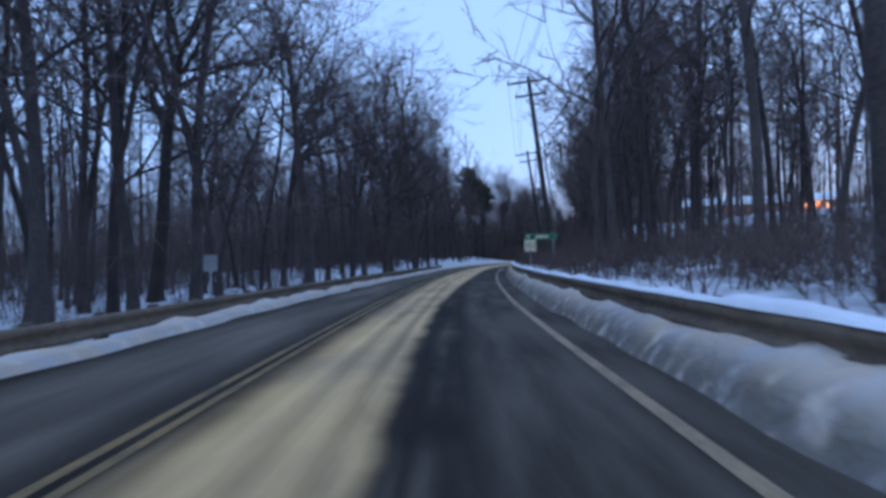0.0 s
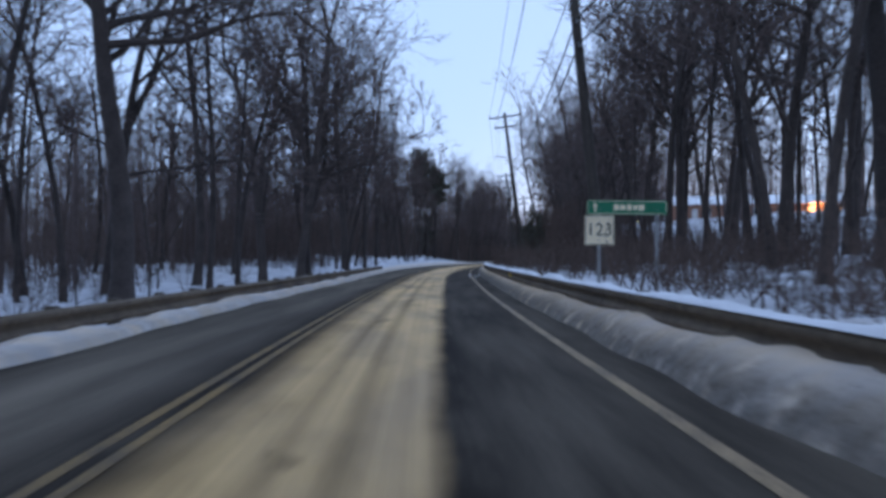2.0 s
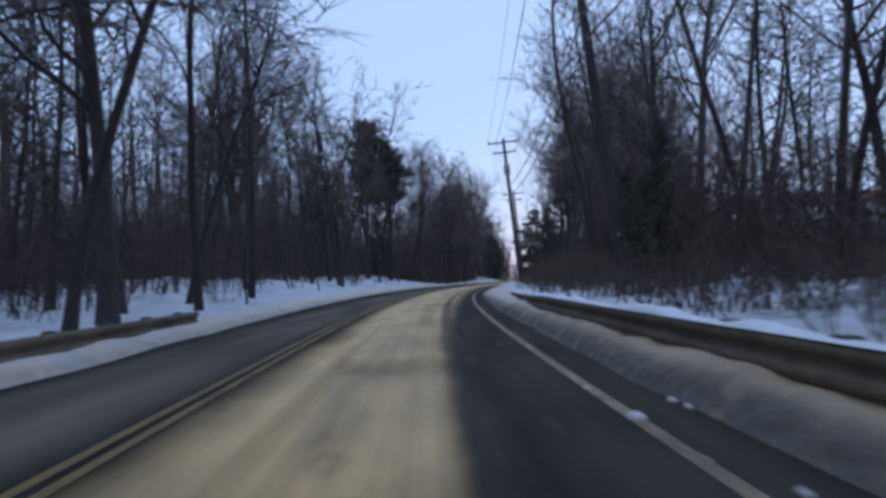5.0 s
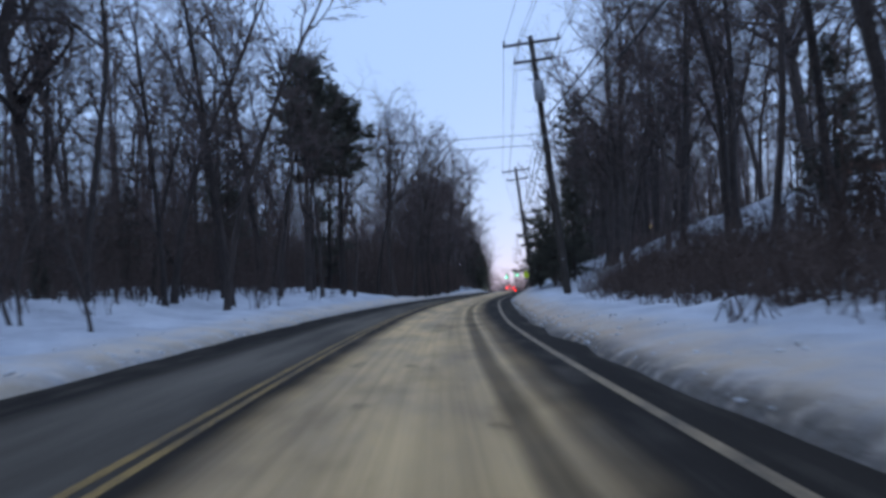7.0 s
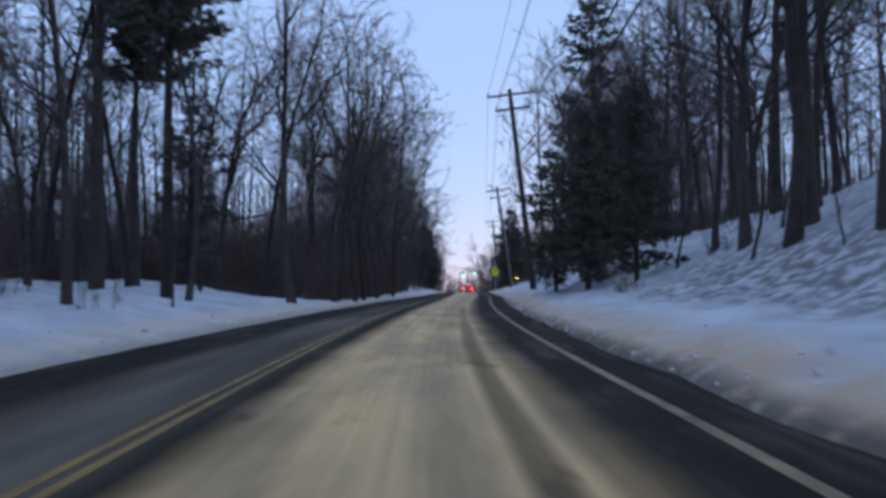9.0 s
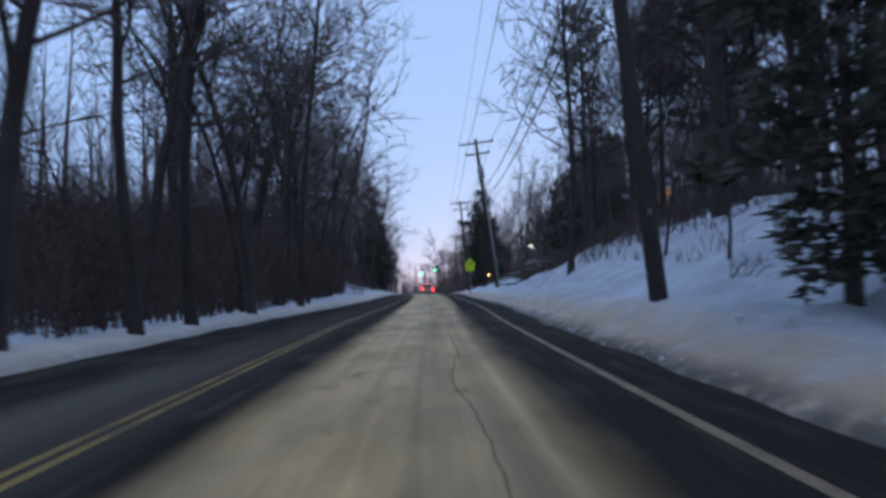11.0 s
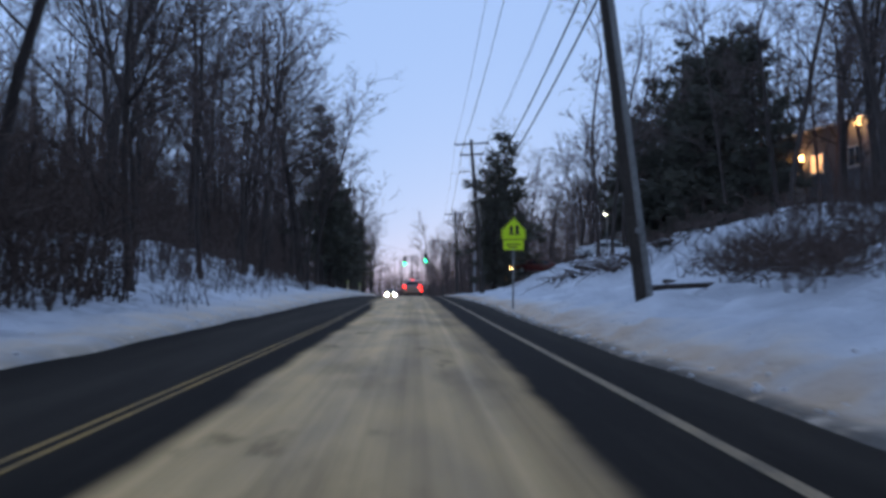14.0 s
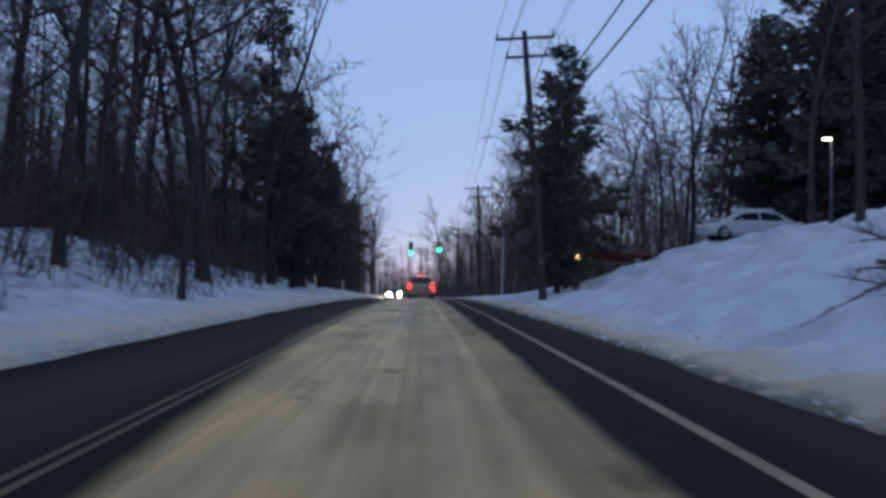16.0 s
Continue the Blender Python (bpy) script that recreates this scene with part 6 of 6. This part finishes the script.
# ---- traffic signals over the crossing ----
def signal_head(s, d, z):
    ob = thing("traffic_light", "three-lens traffic light showing green, hung over the road", "traffic light", "traffic lights over the crossing", Matrix.Translation(at(s, d, z)) @ pose(0, 0, 0, 0, 0, turn_at(s)))
    sh = Shape()
    sh.box(0, 0.12, 0.35, 0.34, 0.22, 1.06)
    part("housing", sh, BLACKPLASTIC, ob, bevel=0.03)
    for k, mat in ((0, GREENLAMP), (1, BLACKPLASTIC), (2, BLACKPLASTIC)):
        lens = Shape()
        zz = 0.35 * k
        lens.tube([(0, 0.01, zz), (0, -0.012, zz), (0, -0.03, zz)], [0.145, 0.14, 0.07], 16, True)
        part("lens", lens, GREENLAMP if k == 0 else GLASS, ob, "glowing green lens" if k == 0 else "dark lens")
        vis = Shape()
        pts = [(0.16 * math.cos(radians(a)), zz + 0.16 * math.sin(radians(a))) for a in range(-20, 201, 20)]
        b = len(vis.v)
        for y in (0.0, -0.2):
            vis.v += [Vector((x, y, q)) for x, q in pts]
        for y in (0.0, -0.2):
            vis.v += [Vector((x * 0.95, y, zz + (q - zz) * 0.95)) for x, q in pts]
        n = len(pts)
        vis.f += [(i, i + 1, n + i + 1, n + i) for i in range(n - 1)] + [(2 * n + i, 3 * n + i, 3 * n + i + 1, 2 * n + i + 1) for i in range(n - 1)]
        part("visor", vis, BLACKPLASTIC, ob)
    hang = Shape()
    hang.tube([(0, 0.12, 0.88), (0, 0.12, 1.5)], [0.02, 0.02], 6)
    part("hanger", hang, STEEL, ob)


signal_head(284.9, -1.0, 3.75)
signal_head(294.9, 1.55, 4.65)
for s, d in ((276, -8.2), (306, 8.8)):
    m = Matrix.Translation(stand(s, d, 0.2))
    ob = thing("signal_pole", "grey steel pole that carries the signal span wire", "pole", m=m)
    sh = Shape()
    sh.tube([(0, 0, 0), (0, 0, 0.25), (0, 0, 0.26), (0, 0, 7.6)], [0.2, 0.2, 0.13, 0.09], 12, True)
    part("shaft", sh, STEEL, ob, smooth=True)
    sh = Shape()
    sh.tube([(0, 0, 7.6), (0, 0, 7.7)], [0.1, 0.03], 12, True)
    part("pole_cap", sh, STEEL, ob)
sh = Shape()
a, b, c, e = at(276, -8.2, 6.6), at(284.9, -1.0, 5.25), at(294.9, 1.55, 6.15), at(306, 8.8, 7.0)
pts = [a.lerp(b, i / 4) for i in range(4)] + [b.lerp(c, i / 4) for i in range(4)] + [c.lerp(e, i / 4) for i in range(5)]
sh.tube(pts, [0.014] * len(pts), 5)
tagged(part("span_wire", sh, CABLE), "steel span wire carrying the traffic lights", "cable")


# ---- houses on the rise ----
def house(name, label, m, length, depth, wall_h, roof_h, wall_mat, lit):
    ob = thing(name, label, "house", m=m)
    sh = Shape()
    sh.box(0, 0, wall_h / 2 - 1.0, length, depth, wall_h + 2.0)
    part("wall", sh, wall_mat, ob)
    sh = Shape()
    e = 0.5
    sh.prism([(-depth / 2 - e, wall_h - 0.1), (depth / 2 + e, wall_h - 0.1), (0, wall_h + roof_h)], -length / 2 - e, length / 2 + e)
    roof = part("roof", sh, CAP, ob, "pitched roof covered in snow")
    roof.matrix_basis = pose(0, 0, 0, 0, 0, 90)
    ch = Shape()
    ch.box(length * 0.2, 0.4, wall_h + roof_h + 0.2, 0.8, 0.6, 1.4)
    part("chimney", ch, BRICK, roof.parent)
    n = max(3, int(length / 3.4))
    for i in range(n):
        x = -length / 2 + length * (i + 0.5) / n
        w = Shape()
        w.box(x, -depth / 2 - 0.02, wall_h * 0.55, 1.25, 0.08, 1.35)
        win = part("window", w, TRIM, ob)
        for k in (-0.29, 0.29):
            g = Shape()
            g.box(x + k, -depth / 2 - 0.065, wall_h * 0.55, 0.5, 0.02, 1.15)
            part("pane", g, WINDOWLIT if i in lit else GLASS, win)
        sill = Shape()
        sill.box(x, -depth / 2 - 0.08, wall_h * 0.55 - 0.72, 1.4, 0.16, 0.07)
        part("sill", sill, TRIM, win)
    dr = Shape()
    dr.box(-length / 2 + length * 1.0 / n, -depth / 2 - 0.03, 1.02, 0.95, 0.08, 2.05)
    part("door", dr, TRIM, ob, bevel=0.01)
    return ob


def lantern(name, label, place, height, lens, power, color, flat=False):
    """A lamp on a post, with the light that it gives."""
    ob = thing(name, label, "lamp", m=Matrix.Translation(place))
    sh = Shape()
    sh.tube([(0, 0, -0.3), (0, 0, 0.2), (0, 0, 0.21), (0, 0, height)], [0.09, 0.09, 0.05, 0.04], 10, True)
    part("post", sh, DARKPAINT, ob, smooth=True)
    sh = Shape()
    if flat:
        sh.box(-0.16, 0, height + 0.03, 0.26, 0.1, 0.03)
        part("lens", sh, lens, ob, "flat glowing lens")
        sh = Shape()
        sh.box(-0.13, 0, height + 0.075, 0.4, 0.16, 0.05)
        part("lamp_head", sh, DARKPAINT, ob, bevel=0.015)
    else:
        sh.tube([(0, 0, height), (0, 0, height + 0.06), (0, 0, height + 0.28), (0, 0, height + 0.34)], [0.05, 0.09, 0.1, 0.04], 10, True)
        part("globe", sh, lens, ob, "glowing lamp globe", smooth=True)
        sh = Shape()
        sh.tube([(0, 0, height + 0.345), (0, 0, height + 0.44)], [0.13, 0.03], 10, True)
        part("cap", sh, DARKPAINT, ob)
    li = bpy.data.lights.new("lamp_light", "POINT")
    li.energy, li.color, li.shadow_soft_size = power, color, 0.16
    lo = new("lamp_light", li)
    lo.location = place + Vector((-0.3, -0.35, height + 0.1))
    return ob


house("house", "long low brick house with snowy roof and lit windows among trees", Matrix.Translation((61, 147, 7.2)) @ pose(0, 0, 0, 0, 0, -22), 27, 8, 2.9, 1.6, BRICK, (5, 6, 7))
house("house", "grey house on the rise with warm lit windows", Matrix.Translation((81, 246, 8.2)) @ pose(0, 0, 0, 0, 0, -40), 14, 8, 3.0, 2.4, BRICK, (0, 1))
sided = house("house", "tall grey sided house on the rise with lit wall lamps", Matrix.Translation((73.6, 232.5, 6.4)) @ pose(0, 0, 0, 0, 0, -95), 14, 8, 5.4, 2.2, SIDING, (1,))
for x, z in ((-3.2, 3.5), (2.1, 5.0)):
    sh = Shape()
    sh.box(x, -4.06, z, 0.12, 0.1, 0.3)
    back = part("wall_lamp", sh, DARKPAINT, sided, "dark metal wall lamp", bevel=0.01)
    sh = Shape()
    sh.tube([(x, -4.2, z - 0.2), (x, -4.2, z - 0.14), (x, -4.2, z + 0.16), (x, -4.2, z + 0.2)], [0.06, 0.14, 0.16, 0.08], 10, True)
    part("globe", sh, WARM, back, "glowing orange globe", smooth=True)
    li = bpy.data.lights.new("lamp_light", "POINT")
    li.energy, li.color, li.shadow_soft_size = 45, (1.0, 0.5, 0.2), 0.16
    new("lamp_light", li).location = sided.matrix_basis @ Vector((x, -4.55, z))


def ground_at(x, y):
    """The snow's height under a place given by x and y."""
    k = int(np.argmin((_xx - x) ** 2 + (_yy - y) ** 2))
    s = float(_ss[k])
    v = at(s, 0)
    a = float(np.interp(s, _ss, _aa))
    d = (x - v.x) * math.cos(a) - (y - v.y) * math.sin(a)
    return road_z(s) + ground_z(s, d)


for x, y, h, lens, power, color, label in ((67.5, 139.8, 2.2, WARM, 420, (1.0, 0.5, 0.2), "warm glowing porch lamp post before the brick house"), (54.9, 236.7, 2.6, COOL, 14, (0.9, 0.95, 1.0), "slim lamp post with a flat glowing head by the parking area"),
                                             (75.2, 249.0, 5.0, WARM, 70, (1.0, 0.55, 0.25), "tall lamp post with a warm globe by the house"),
                                             (57.2, 258.3, 1.4, WARM, 30, (1.0, 0.75, 0.4), "small yellowish lamp post beyond the pines")):
    lantern("lamp_post", label, Vector((x, y, ground_at(x, y))), h, lens, power, color, lens is COOL)
